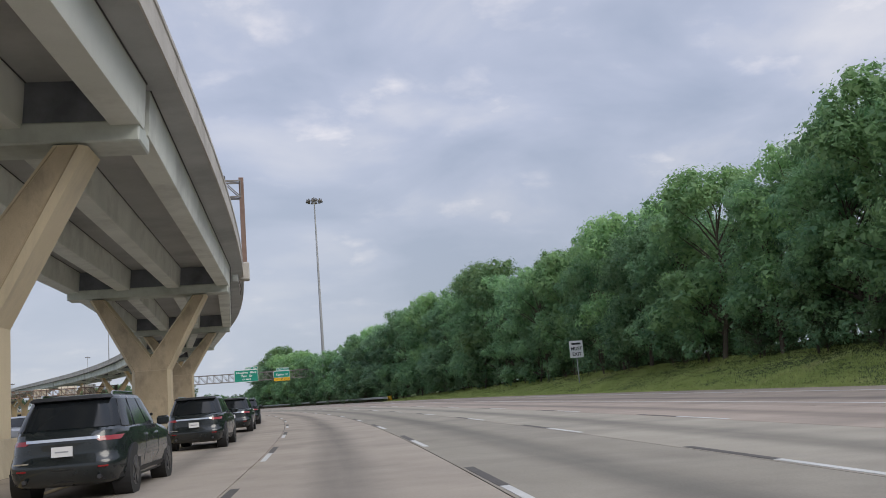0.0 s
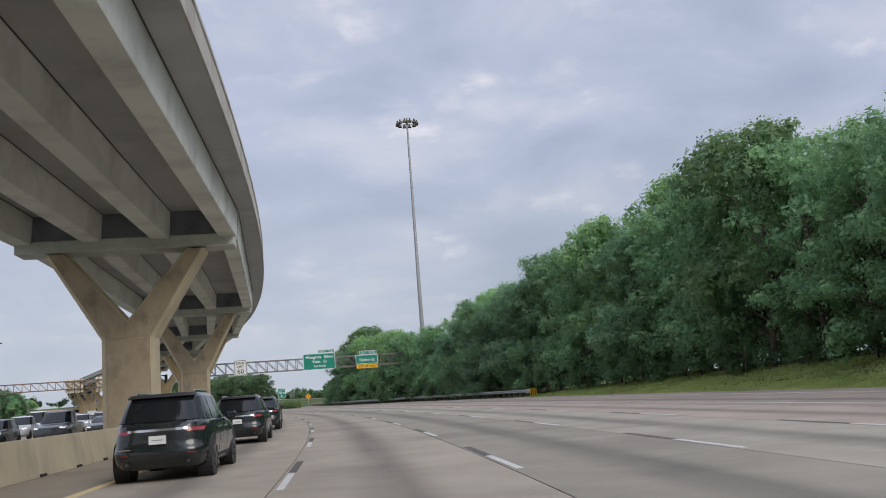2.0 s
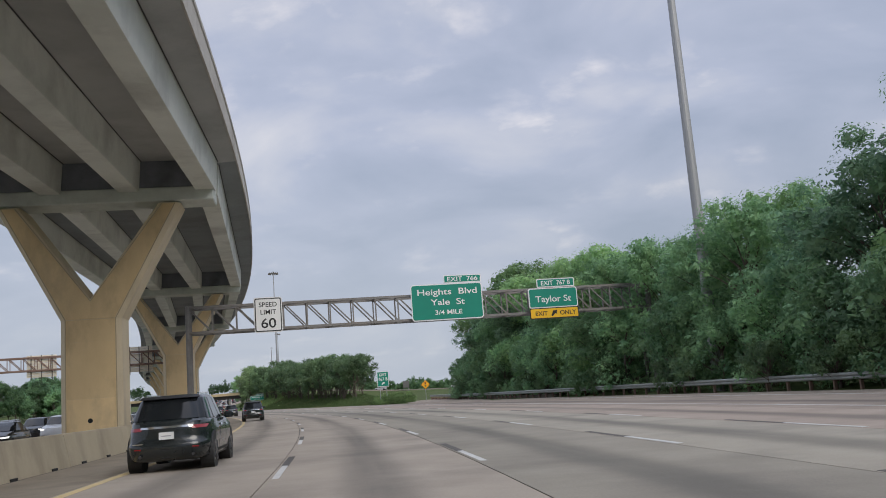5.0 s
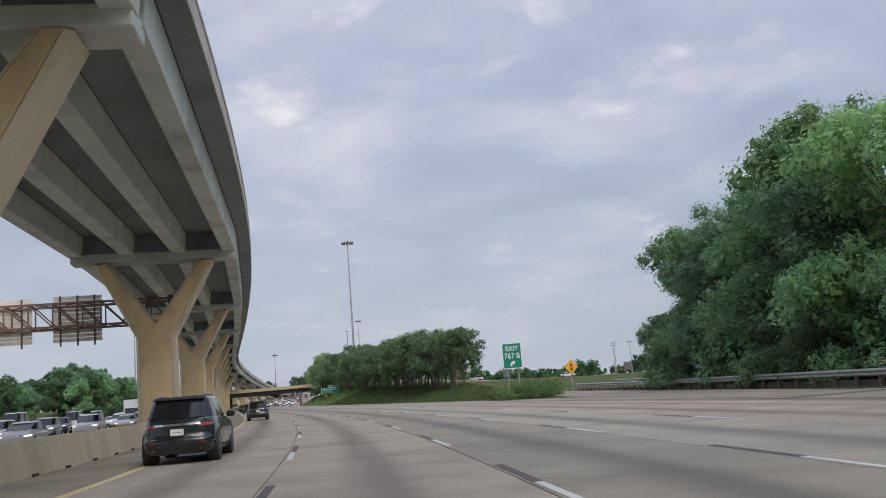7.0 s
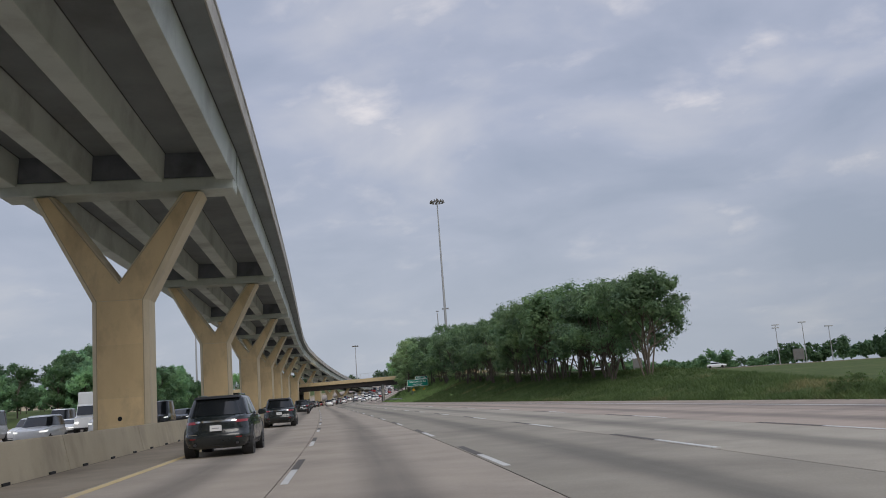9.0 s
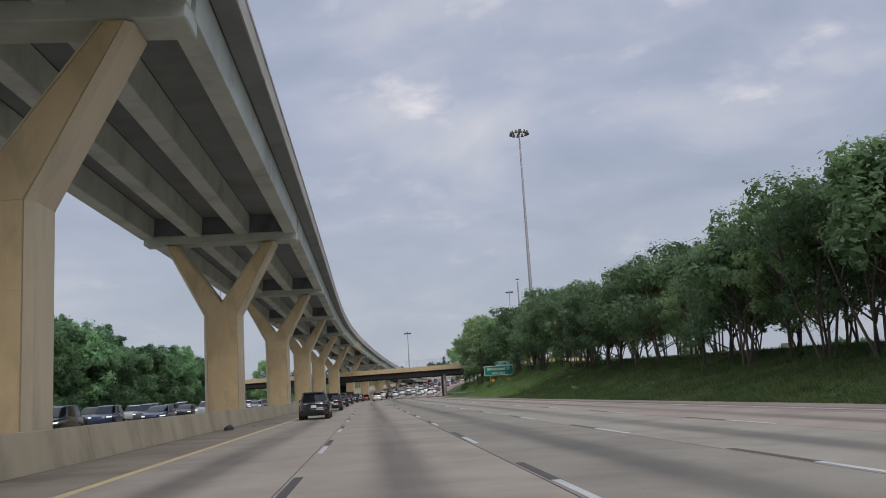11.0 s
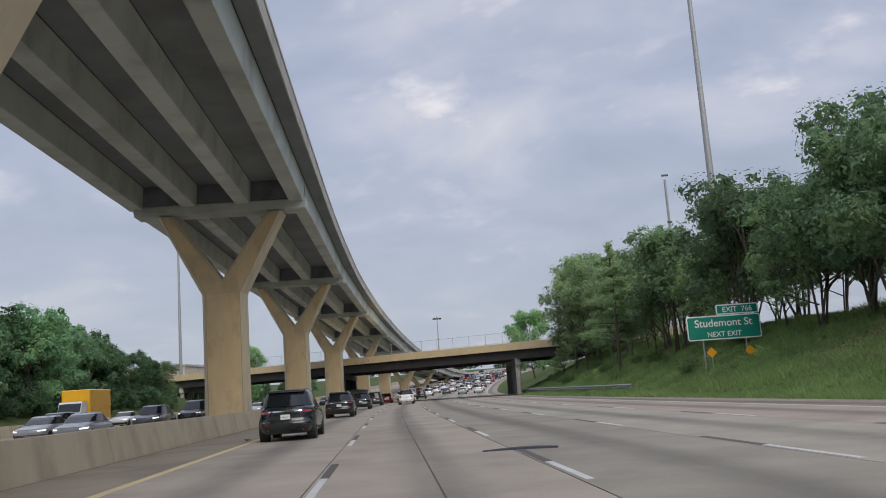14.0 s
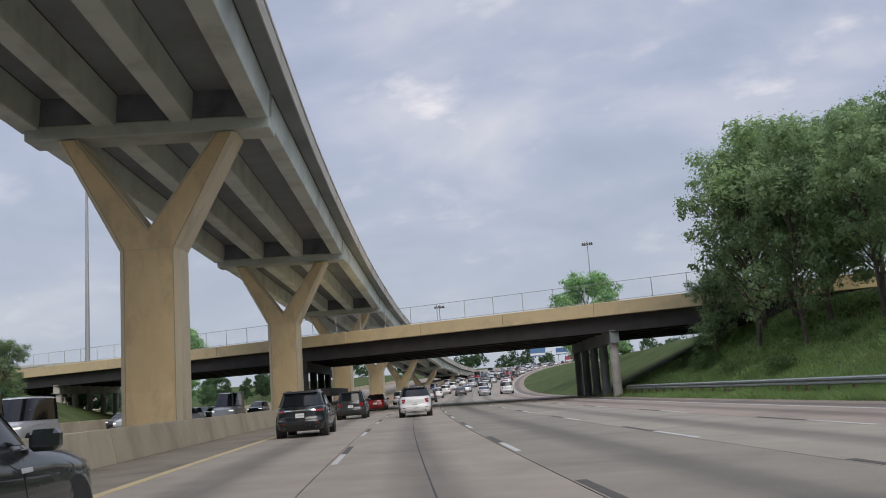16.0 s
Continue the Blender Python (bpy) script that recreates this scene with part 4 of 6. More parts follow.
e = roadside_sign(259.6, 18.05, 0.3, 1.65, 2.6, 4.75, "exit_sign", "green exit 767 B sign with an arrow on two posts")
board("board", -0.88, 0.88, 2.64, 4.88, 0, SIGN_GREEN, e, SIGN_WHITE, 0.1)
writing("EXIT", 0.56, SIGN_WHITE, e, 0, 4.21, -0.012, 1.0)
writing("767 B", 0.66, SIGN_WHITE, e, 0, 3.54, -0.012, 0.92)
arrow(e, 0, 3.10, 0.62, -0.012, SIGN_WHITE, 45)

o = roadside_sign(275, 29.2, 0.2, 1.5, 1.85, 3.4, "warning_sign", "orange diamond traffic signal warning sign on a post", 1)
for size, y, mat, nm in ((0.56, 0.02, SIGN_BLACK, "rim"), (0.54, 0.0, SIGN_ORANGE, "board")):
    bm = bmesh.new()
    box(bm, -size, size, y, y + 0.03, -size, size, pose(0, 0, 2.65) @ Matrix.Rotation(radians(45), 4, "Y"))
    part(nm, bm, mat, o)
sym = one_box("symbol", (-0.13, 0.13, -0.012, 0.0, 2.28, 3.02), SIGN_BLACK, o)
for k, mat in enumerate((plain("lens_green", (0.0, 0.3, 0.1)), SIGN_YELLOW, plain("lens_red", (0.5, 0.02, 0.02)))):
    bm = bmesh.new()
    rod(bm, (0, -0.02, 2.41 + 0.24 * k), (0, -0.01, 2.41 + 0.24 * k), 0.085, sides=14)
    part("lens", bm, mat, sym)

st = roadside_sign(428, 19.6, 1.8, 4.3, 3.1, 4.5, "guide_sign", "green Studemont St next exit sign on posts in the grass")
board("board", -2.2, 2.25, 3.08, 4.5, 0, SIGN_GREEN, st, SIGN_WHITE, 0.14)
writing("Studemont St", 0.62, SIGN_WHITE, st, 0, 3.86, -0.012, 1.02)
writing("NEXT EXIT", 0.42, SIGN_WHITE, st, 0, 3.26, -0.012, 1.0)
board("exit_plaque", -0.35, 2.2, 4.53, 5.12, 0, SIGN_GREEN, st, SIGN_WHITE, 0.07)
writing("EXIT  766", 0.44, SIGN_WHITE, st, 0.92, 4.67, -0.012, 1.0)
for x in (-0.95, 1.35):
    om = thing("object_marker", "small orange diamond marker below the green sign", "sign", m=stand(427.8, 19.6 + x))
    bm = bmesh.new()
    box(bm, -0.22, 0.22, 0, 0.02, -0.22, 0.22, pose(0, 0, 2.35) @ Matrix.Rotation(radians(45), 4, "Y"))
    part("board", bm, SIGN_ORANGE, om)
    bm = bmesh.new()
    rod(bm, (0, 0.03, 1.0), (0, 0.03, 2.5), 0.03)
    part("post", bm, GALV, om)

me_ = roadside_sign(61.6, 23.6, 1.2, 1.5, 2.9, 4.35, "regulatory_sign", "white must exit sign on a single post before the trees", 1)
board("board", -0.6, 0.6, 2.95, 4.38, 0, SIGN_WHITE, me_, SIGN_WHITE, 0.08)
one_box("bars", (-0.4, 0.4, -0.014, -0.006, 4.05, 4.2), SIGN_BLACK, me_)
writing("MUST", 0.40, SIGN_BLACK, me_, 0, 3.58, -0.014, 1.0)
writing("EXIT", 0.40, SIGN_BLACK, me_, 0, 3.12, -0.014, 1.0)


# ---------------------------------------------------------------- guard rails
def guard_rail(points, label, step=1.9):
    """points: (s, u, z) knots."""
    g = thing("guard_rail", label, "guard rail")
    f = lambda s, k: float(np.interp(s, [p[0] for p in points], [p[k] for p in points]))
    s0, s1 = points[0][0], points[-1][0]
    prof = [(0.0, 0.42), (-0.08, 0.47), (-0.08, 0.53), (0.0, 0.58), (-0.08, 0.63), (-0.08, 0.69), (0.0, 0.74), (0.02, 0.74), (-0.05, 0.69), (-0.05, 0.63), (0.02, 0.58), (-0.05, 0.53), (-0.05, 0.47), (0.02, 0.42)]
    ribbon("rail", prof, s0, s1, 2.0, GALV, g, shift=lambda s: (f(s, 1), f(s, 2)))
    bm = bmesh.new()
    box(bm, 0.03, 0.16, -0.065, 0.065, -0.3, 0.70)
    first = part("post", bm, RUST, g)
    for i, s in enumerate(steps(s0 + 0.3, s1 - 0.3, step)):
        ob = first if i == 0 else new("post", first.data)
        ob.parent = g
        ob.matrix_world = stand(s, f(s, 1), f(s, 2))
    return g


guard_rail(((132, 22.6, 0), (160, 22.6, 0), (205, 22.4, 0), (218, 22.6, 0), (250, 26.0, 0), (280, 31.5, 0.1)), "galvanised steel guard rail in front of the trees")
guard_rail(((441, 17.2, 0.05), (470, 16.7, 0.05), (499, 16.4, 0.05)), "galvanised steel guard rail below the grass bank")
guard_rail(((222, 30.6, 0), (250, 33.0, 0), (280, 40.0, 0.1), (300, 45.0, 0.1)), "galvanised steel guard rail on the far side of the exit ramp")
# a low dark wall fills the gap below the rail
low_wall = thing("kerb_wall", "low dark concrete wall behind the guard rail", "wall")
ribbon("wall", [(0.24, -0.3), (0.46, -0.3), (0.46, 0.26), (0.24, 0.26)], 206, 280, 3.0, MEDIAN, low_wall, shift=lambda s: (float(np.interp(s, [205, 218, 250, 280], [22.4, 22.6, 26.0, 31.5])), 0.0))
cr = thing("crash_cushion", "steel guard rail end with a black and yellow striped panel", "guard rail", m=stand(131.6, 22.6))
one_box("nose", (-0.3, 0.3, 0, 1.6, 0.35, 0.76), GALV, cr, bevel=0.06)
pan = one_box("marker_panel", (-0.36, 0.36, -0.04, 0.0, 0.12, 0.84), SIGN_YELLOW, cr)
for i in range(3):
    bm = bmesh.new()
    bar(bm, (-0.30 + 0.22 * i, -0.05, 0.16), (-0.12 + 0.22 * i, -0.05, 0.80), 0.02, 0.09)
    part("stripe", bm, SIGN_BLACK, pan)


# ---------------------------------------------------------------- overpass
def build_overpass():
    o = thing("overpass", "tan-painted road overpass on dark steel girders crossing the freeway", "bridge")
    o.matrix_world = stand(506.3, 0, 0, -30)
    x0, x1, wide = -75, 47, 17.0
    one_box("deck_slab", (x0, x1, 0.0, wide, 6.05, 6.35), OVER_TAN, o)
    for y in (0.0, wide - 0.3):
        n = 16
        for i in range(n):
            a, b = x0 + (x1 - x0) * i / n, x0 + (x1 - x0) * (i + 1) / n
            one_box("parapet", (a + 0.015, b - 0.015, y - 0.15, y + 0.30, 6.0, 7.02), OVER_TAN, o, bevel=0.03)
        one_box("parapet_ledge", (x0, x1, y - 0.22, y - 0.14, 6.02, 6.16), OVER_TAN, o)
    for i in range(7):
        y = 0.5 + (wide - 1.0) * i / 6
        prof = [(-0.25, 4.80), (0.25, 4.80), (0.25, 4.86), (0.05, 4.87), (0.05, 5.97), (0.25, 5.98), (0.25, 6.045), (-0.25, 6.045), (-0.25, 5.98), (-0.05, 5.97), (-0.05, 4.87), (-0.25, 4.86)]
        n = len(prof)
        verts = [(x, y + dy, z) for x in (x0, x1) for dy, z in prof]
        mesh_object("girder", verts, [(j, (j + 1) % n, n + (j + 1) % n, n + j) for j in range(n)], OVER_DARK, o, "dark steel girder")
    along = Vector((-0.5, 0.866, 0))
    for bent, n, mat in ((17.4, 5, DECK), (-12.0, 4, OVER_DARK), (-46.0, 5, PARAPET)):
        first, last = Vector((bent, 1.0, 0)), Vector((bent, 1.0, 0)) + along * (wide - 2) / 0.866
        bm = bmesh.new()
        bar(bm, first - along * 0.7 + Vector((0, 0, 4.45)), last + along * 0.7 + Vector((0, 0, 4.45)), 0.69, 0.95)
        part("bent_cap", bm, mat, o)
        for i in range(n):
            p = first.lerp(last, i / (n - 1))
            bm = bmesh.new()
            rod(bm, p + Vector((0, 0, -0.3)), p + Vector((0, 0, 4.2)), 0.34, sides=16)
            # shade under the deck put into the colour: only the front column stays pale
            part("bent_column", bm, PARAPET if i == 0 and bent > 0 else mat, o)
        if bent == -12.0:
            bm = bmesh.new()
            bar(bm, first + Vector((0, 0, 2.0)), last + Vector((0, 0, 2.0)), 4.4, 0.7)
            part("crash_wall", bm, OVER_DARK, o)
    # fence on the parapet
    bm = bmesh.new()
    rod(bm, (0, 0.05, 7.0), (0, 0.05, 8.5), 0.03, sides=6)
    post = part("fence_post", bm, FENCE, o)
    for i, x in enumerate(steps(x0, x1, 2.6)):
        p = post if i == 0 else new("fence_post", post.data)
        p.parent = o
        p.matrix_world = o.matrix_world @ Matrix.Translation((x, 0, 0))
    for z in (7.12, 8.48):
        bm = bmesh.new()
        bar(bm, (x0, 0.05, z), (x1, 0.05, z), 0.035)
        part("fence_rail", bm, FENCE, o)
    bm = bmesh.new()
    for x in steps(x0, x1, 0.25):
        bar(bm, (x, 0.05, 7.1), (x + 0.7, 0.05, 8.48), 0.0028)
        bar(bm, (x + 0.7, 0.05, 7.1), (x, 0.05, 8.48), 0.0028)
    part("fence_mesh", bm, FENCE, o)


build_overpass()


# ---------------------------------------------------------------- trees
def limb_mesh(bm, a, b, r0, r1, sides=6, bow=0.4, rng=None):
    a, b = Vector(a), Vector(b)
    pts = [a, a.lerp(b, 0.5) + Vector((rng.uniform(-bow, bow), rng.uniform(-bow, bow), rng.uniform(0, bow))), b]
    for i in range(2):
        rod(bm, pts[i], pts[i + 1], r0 + (r1 - r0) * i / 2, r0 + (r1 - r0) * (i + 1) / 2, sides)


def leaf_cloud(rng, clumps, count, size, inner=0.33):
    """Leaves scattered over a set of clumps (centre, radii): a share of large ones inside, small ones outside."""
    # each clump carries smaller tufts on its outside
    tufts = []
    for c, radii in clumps:
        tufts.append((c, tuple(0.86 * q for q in radii)))
        for _ in range(6):
            d = rng.normal(size=3) + np.array([0, 0, 0.35])
            d /= np.linalg.norm(d)
            k = rng.uniform(0.30, 0.48)
            tufts.append((tuple(np.array(c) + d * np.array(radii) * 0.80), tuple(k * q for q in radii)))
    clumps = tufts
    weights = np.array([c[1][0] * c[1][1] + c[1][1] * c[1][2] for c in clumps])
    pick = rng.choice(len(clumps), count, p=weights / weights.sum())
    cen = np.array([c[0] for c in clumps])[pick]
    rad = np.array([c[1] for c in clumps])[pick]
    d = rng.normal(size=(count, 3))
    d /= np.linalg.norm(d, axis=1)[:, None]
    deep = rng.random(count) < inner
    depth = np.where(deep, 0.74 * rng.random(count) ** 0.4, np.clip(0.96 + rng.normal(0, 0.07, count) + 0.10 * rng.random(count) ** 5, 0.5, 1.12))[:, None]
    p = cen + d * rad * depth + rng.normal(0, 0.04, (count, 3))
    normal = d * 1.5 + rng.normal(0, 0.42, (count, 3)) + np.array([0, 0, 0.5])
    normal /= np.linalg.norm(normal, axis=1)[:, None]
    a = np.cross(normal, rng.normal(size=(count, 3)))
    a /= np.linalg.norm(a, axis=1)[:, None]
    b = np.cross(normal, a)
    sz = (size * np.where(deep, 2.2, 1.0) * rng.uniform(0.6, 1.35, count))[:, None]
    v = np.stack([p - a * sz, p + a * sz * 0.5 - b * sz * 0.62, p + a * sz * 0.62 + b * sz * 0.6], 1).reshape(-1, 3)
    return v, np.arange(count * 3).reshape(-1, 3)


def make_tree(seed, height, radius, bare, leaf, leaves, material, label, stems=1, category="tree", name="tree", group=""):
    """A tree: tapered stems and limbs, and a crown of leaves. bare: the height below the crown."""
    rng = np.random.default_rng(seed)
    r = random.Random(seed)
    t = thing(name, label, category, group)
    bm = bmesh.new()
    clumps = []
    ch = height - bare
    n = max(16, int(18 + ch * radius * 0.34))
    for k in range(stems):
        lean = Vector((r.uniform(-1, 1), r.uniform(-1, 1), 0)) * (0.5 if stems > 2 else 0.3 if stems > 1 else 0.1) * radius
        foot = Vector((r.uniform(-1, 1), r.uniform(-1, 1), 0)) * (0.3 if stems > 1 else 0)
        top = foot + lean + Vector((0, 0, bare + ch * 0.62))
        limb_mesh(bm, foot + Vector((0, 0, -0.4)), top, height * (0.009 if stems > 2 else 0.014), 0.035, 7, 0.35, r)
        for i in range(max(3, n // stems)):
            f = r.uniform(0.0, 1.0)
            ang = r.uniform(0, math.tau)
            # widest a little under the middle, narrower to the top
            shape = math.sin(math.pi * min(1, 0.22 + 0.62 * f)) ** 0.6
            out = radius * shape * r.uniform(0.35, 0.78)
            c = Vector((lean.x + math.cos(ang) * out, lean.y + math.sin(ang) * out, bare + ch * (0.12 + 0.76 * f)))
            size = radius * r.uniform(0.22, 0.44)
            clumps.append(((c.x, c.y, c.z), (size, size, size * r.uniform(0.65, 0.95))))
            start = foot.lerp(top, min(1, max(0.25, (c.z - 1.0) / max(1, top.z)) * 0.8))
            limb_mesh(bm, start, c, 0.03 + 0.0028 * height, 0.012, 5, 0.3, r)
        clumps.append(((top.x, top.y, height - radius * 0.42), (radius * 0.5, radius * 0.5, radius * 0.42)))
    part("trunk", bm, BARK, t)
    v, f = leaf_cloud(rng, clumps, leaves, leaf)
    me = bpy.data.meshes.new("crown")
    me.vertices.add(len(v))
    me.vertices.foreach_set("co", v.ravel())
    me.loops.add(f.size)
    me.loops.foreach_set("vertex_index", f.ravel().astype(np.int32))
    me.polygons.add(len(f))
    me.polygons.foreach_set("loop_start", np.arange(len(f), dtype=np.int32) * 3)
    me.update(calc_edges=True)
    me.validate()
    me.materials.append(material)
    ob = new("crown", me)
    ob.parent = t
    return t


FOREST = [
    make_tree(1, 13.5, 4.6, 0.4, 0.105, 17000, LEAF_A, "tall leafy green tree hung with vines at the woodland edge", group="woodland edge"),
    make_tree(2, 12.0, 4.4, 0.3, 0.105, 17000, LEAF_B, "broad bright green tree at the woodland edge", group="woodland edge"),
    make_tree(3, 15.0, 4.8, 0.7, 0.110, 18000, LEAF_C, "dark green tall tree in the woodland", group="woodland edge"),
    make_tree(4, 7.0, 3.6, 0.1, 0.095, 5200, LEAF_A, "dense overgrown green shrub thicket at the woodland edge", category="shrub", name="shrub", group="woodland edge"),
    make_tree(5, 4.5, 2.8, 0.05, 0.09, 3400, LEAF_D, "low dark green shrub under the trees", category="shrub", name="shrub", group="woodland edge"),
]
GROVE = [
    make_tree(11, 7.2, 3.3, 1.7, 0.09, 9000, LEAF_D, "small dark green tree with several bare stems on the grass bank", 5, group="grove on the bank"),
    make_tree(12, 8.2, 3.6, 1.6, 0.092, 9400, LEAF_D, "rounded green tree with slender stems on the grass bank", 4, group="grove on the bank"),
    make_tree(13, 10.5, 3.9, 1.2, 0.078, 12000, LEAF_E, "tall green tree with airy leaves on the grass bank", 1, group="grove on the bank"),
]
SCREEN = [
    make_tree(41, 10.5, 3.8, 0.8, 0.15, 6500, LEAF_F, "dense green tree behind the oncoming lanes", group="trees behind the oncoming lanes"),
    make_tree(42, 9.5, 3.6, 0.5, 0.15, 6000, LEAF_F, "dark green tree behind the oncoming lanes", group="trees behind the oncoming lanes"),
    make_tree(43, 9.0, 3.6, 0.4, 0.15, 6000, LEAF_A, "bright green tree behind the oncoming lanes", group="trees behind the oncoming lanes"),
]


def make_pine(seed, height, radius, label):
    """A pine: one straight trunk with whorls of limbs that end in airy tufts, narrowing to the top."""
    rng = np.random.default_rng(seed)
    r = random.Random(seed)
    t = thing("pine_tree", label, "tree", "grove on the bank")
    bm = bmesh.new()
    rod(bm, (0, 0, -0.4), (0.1, 0.05, height * 0.55), height * 0.013, height * 0.008, 8)
    rod(bm, (0.1, 0.05, height * 0.55), (0.0, 0.0, height * 0.97), height * 0.008, 0.02, 8)
    clumps = []
    z = height * 0.24
    while z < height * 0.94:
        f = (z / height - 0.24) / 0.70
        spread = radius * (1 - 0.86 * f ** 1.2)
        for k in range(5 if f < 0.75 else 3):
            ang = r.uniform(0, math.tau)
            out = spread * r.uniform(0.4, 1.1)
            tip = Vector((math.cos(ang) * out, math.sin(ang) * out, z + r.uniform(-0.4, 0.4) + out * r.uniform(-0.05, 0.35)))
            limb_mesh(bm, (0.05, 0.02, z), tip, 0.045, 0.012, 5, 0.15, r)
            for g in (0.55, 0.85, 1.0):
                c = Vector((0.05, 0.02, z)).lerp(tip, g)
                size = r.uniform(0.34, 0.56) * (0.75 + 0.5 * (1 - f))
                clumps.append(((c.x, c.y, c.z + 0.08), (size, size, size * 0.6)))
        z += height * r.uniform(0.055, 0.075)
    clumps.append(((0, 0, height * 0.965), (0.28, 0.28, height * 0.035)))
    part("trunk", bm, BARK, t)
    v, f = leaf_cloud(rng, clumps, 17000, 0.07, 0.2)
    mesh = bpy.data.meshes.new("crown")
    mesh.from_pydata(v.tolist(), [], f.tolist())
    mesh.materials.append(LEAF_E)
    ob = new("crown", mesh)
    ob.parent = t
    return t


PINE = make_pine(61, 10.6, 3.3, "slim green pine with airy tufts on the grass bank")
UNDER = make_tree(44, 3.6, 2.9, 0.05, 0.12, 2800, LEAF_F, "dense dark green shrub added to shade the bank under the trees behind the oncoming lanes", category="shrub", name="shrub", group="trees behind the oncoming lanes")
used = {}


def plant(kind, s, u, z=None, grow=1.0, yaw=0.0):
    g = ground_level(s, u) if z is None else z
    m = stand(s, u, g - 0.05, yaw) @ Matrix.Diagonal((grow * random.uniform(0.92, 1.1), grow * random.uniform(0.92, 1.1), grow, 1))
    if kind.name not in used:
        used[kind.name] = 1
        kind.matrix_world = m
        return kind
    return copy_thing(kind, m)


def plant_to(kind, s, u, top, yaw):
    """Plant a tree so that its crown ends at a given height over the road."""
    crown = next(c for c in kind.children if c.name.startswith("crown"))
    if kind.name not in tall:
        tall[kind.name] = float(np.percentile([v.co.z for v in crown.data.vertices], 99.3))
    return plant(kind, s, u, grow=max(0.4, (top - ground_level(s, u)) / tall[kind.name]), yaw=yaw)


tall = {}
random.seed(5)
# the woodland's edge beside the road
s = -18.0
while s < 249.5:
    hi = float(np.interp(s, [-20, 23, 28, 34, 42, 50, 57, 65, 72, 80, 86, 92, 98, 106, 112, 118, 125, 132, 140, 147, 150, 154, 160, 165, 171, 181, 198, 206, 211, 218, 226, 231, 240, 245, 249, 254],
                         [13.0, 14.4, 14.6, 14.8, 14.5, 14.9, 15.4, 15.1, 14.7, 14.8, 15.4, 15.6, 16.5, 17.6, 17.0, 16.3, 16.5, 16.6, 16.5, 16.1, 15.2, 13.5, 15.0, 14.8, 12.6, 13.2, 12.6, 12.6, 12.9, 13.1, 13.6, 15.0, 15.6, 14.2, 10.8, 7.5]))
    front = float(np.interp(s, [-20, 60, 120, 140, 152, 196, 212, 240, 256], [27.5, 27.5, 26.8, 25.2, 24.0, 24.0, 25.0, 26.8, 28.5]))
    turned = random.uniform(0, 360)
    plant_to(FOREST[int(random.random() * 3)], s, front + 1.6 + random.uniform(-0.6, 0.8), hi * random.uniform(0.97, 1.05), turned)
    if random.random() < 0.5:
        plant_to(FOREST[int(random.random() * 3)], s + 2.8, front + 6.0 + random.uniform(-1, 1), hi * random.uniform(0.98, 1.1) * (1.04 if 205 < s < 236 else 1.0), turned + 100)
    plant_to(SCREEN[int(random.random() * 3)], s + random.uniform(0, 4), front + 12 + random.uniform(-1, 1), hi * random.uniform(0.75, 0.92), turned + 50)
    back = float(np.interp(s, [90, 130], [1.5, 0]))
    plant(FOREST[3], s + random.uniform(1, 3), front + back * 0.6 + random.uniform(-0.6, 0.6), grow=random.uniform(0.75, 1.05), yaw=random.uniform(0, 360))
    plant(FOREST[4], s + random.uniform(0, 4), front - 1.0 + back + random.uniform(-0.4, 0.4), grow=random.uniform(0.7, 1.0), yaw=random.uniform(0, 360))
    s += random.uniform(5.2, 6.6)
for s, u, g in ((246.0, 26.6, 0.8), (248.6, 27.6, 0.8), (251.2, 28.6, 0.7), (244.0, 25.6, 0.7)):
    plant(FOREST[3], s, u, grow=g, yaw=53 * s)
for s, u, top in ((27.0, 33.5, 14.0), (34.0, 31.0, 15.0), (38.5, 31.0, 14.6)):
    plant_to(FOREST[1], s, u, top, 31 * s)
for s, u, top in ((143.0, 28.5, 16.4), (147.6, 28.8, 15.6), (160.5, 28.0, 14.7)):
    plant_to(FOREST[0], s, u, top, 31 * s)
s = -14.0
while s < 240:
    plant(FOREST[4], s, 32.5 + random.uniform(-1, 1), grow=random.uniform(0.9, 1.2), yaw=random.uniform(0, 360))
    s += random.uniform(5, 7)
# the grove on the bank
plant_to(GROVE[0], 306.0, 24.0, 9.6, 40)
s = 311.0
while s < 486:
    u = float(np.interp(s, [302, 340, 420, 470, 494], [23.6, 23.5, 24.5, 23.5, 22.5]))
    top = float(np.interp(s, [303, 307, 311, 320, 332, 341, 348, 353, 361, 370, 385, 390, 397, 403, 408, 413, 417, 421, 425, 434, 440, 446, 450, 454, 458, 464, 470, 482, 494],
                          [8.6, 9.2, 9.4, 10.2, 10.9, 10.8, 9.8, 10.2, 10.9, 11.7, 11.1, 10.2, 11.0, 11.0, 12.0, 13.5, 15.0, 14.3, 12.1, 12.3, 13.2, 13.0, 11.2, 10.8, 11.2, 13.0, 16.6, 19.4, 21.0]))
    k = 2 if random.random() < (1.0 if s > 457 else 0.45 if s > 400 else 0.2) else int(random.random() * 2)
    plant_to(GROVE[k], s, u + random.uniform(-0.7, 0.7), top * random.uniform(0.9, 1.02), random.uniform(0, 360))
    if s > 313:
        plant_to(GROVE[2 if s > 457 else int(random.random() * 2)], s + 1.8, u + 4.2 + random.uniform(-0.8, 1.0), top * random.uniform(0.92, 1.03), random.uniform(0, 360))
    s += random.uniform(3.8, 5.2)
for s, u, top in ((484, 21.2, 17.4), (478, 21.5, 15.2), (489.0, 23.6, 20.6), (490.0, 20.6, 9.5)):
    plant_to(GROVE[2], s, u, top, random.uniform(0, 360))
plant_to(PINE, 456.3, 20.2, 13.2, 0)
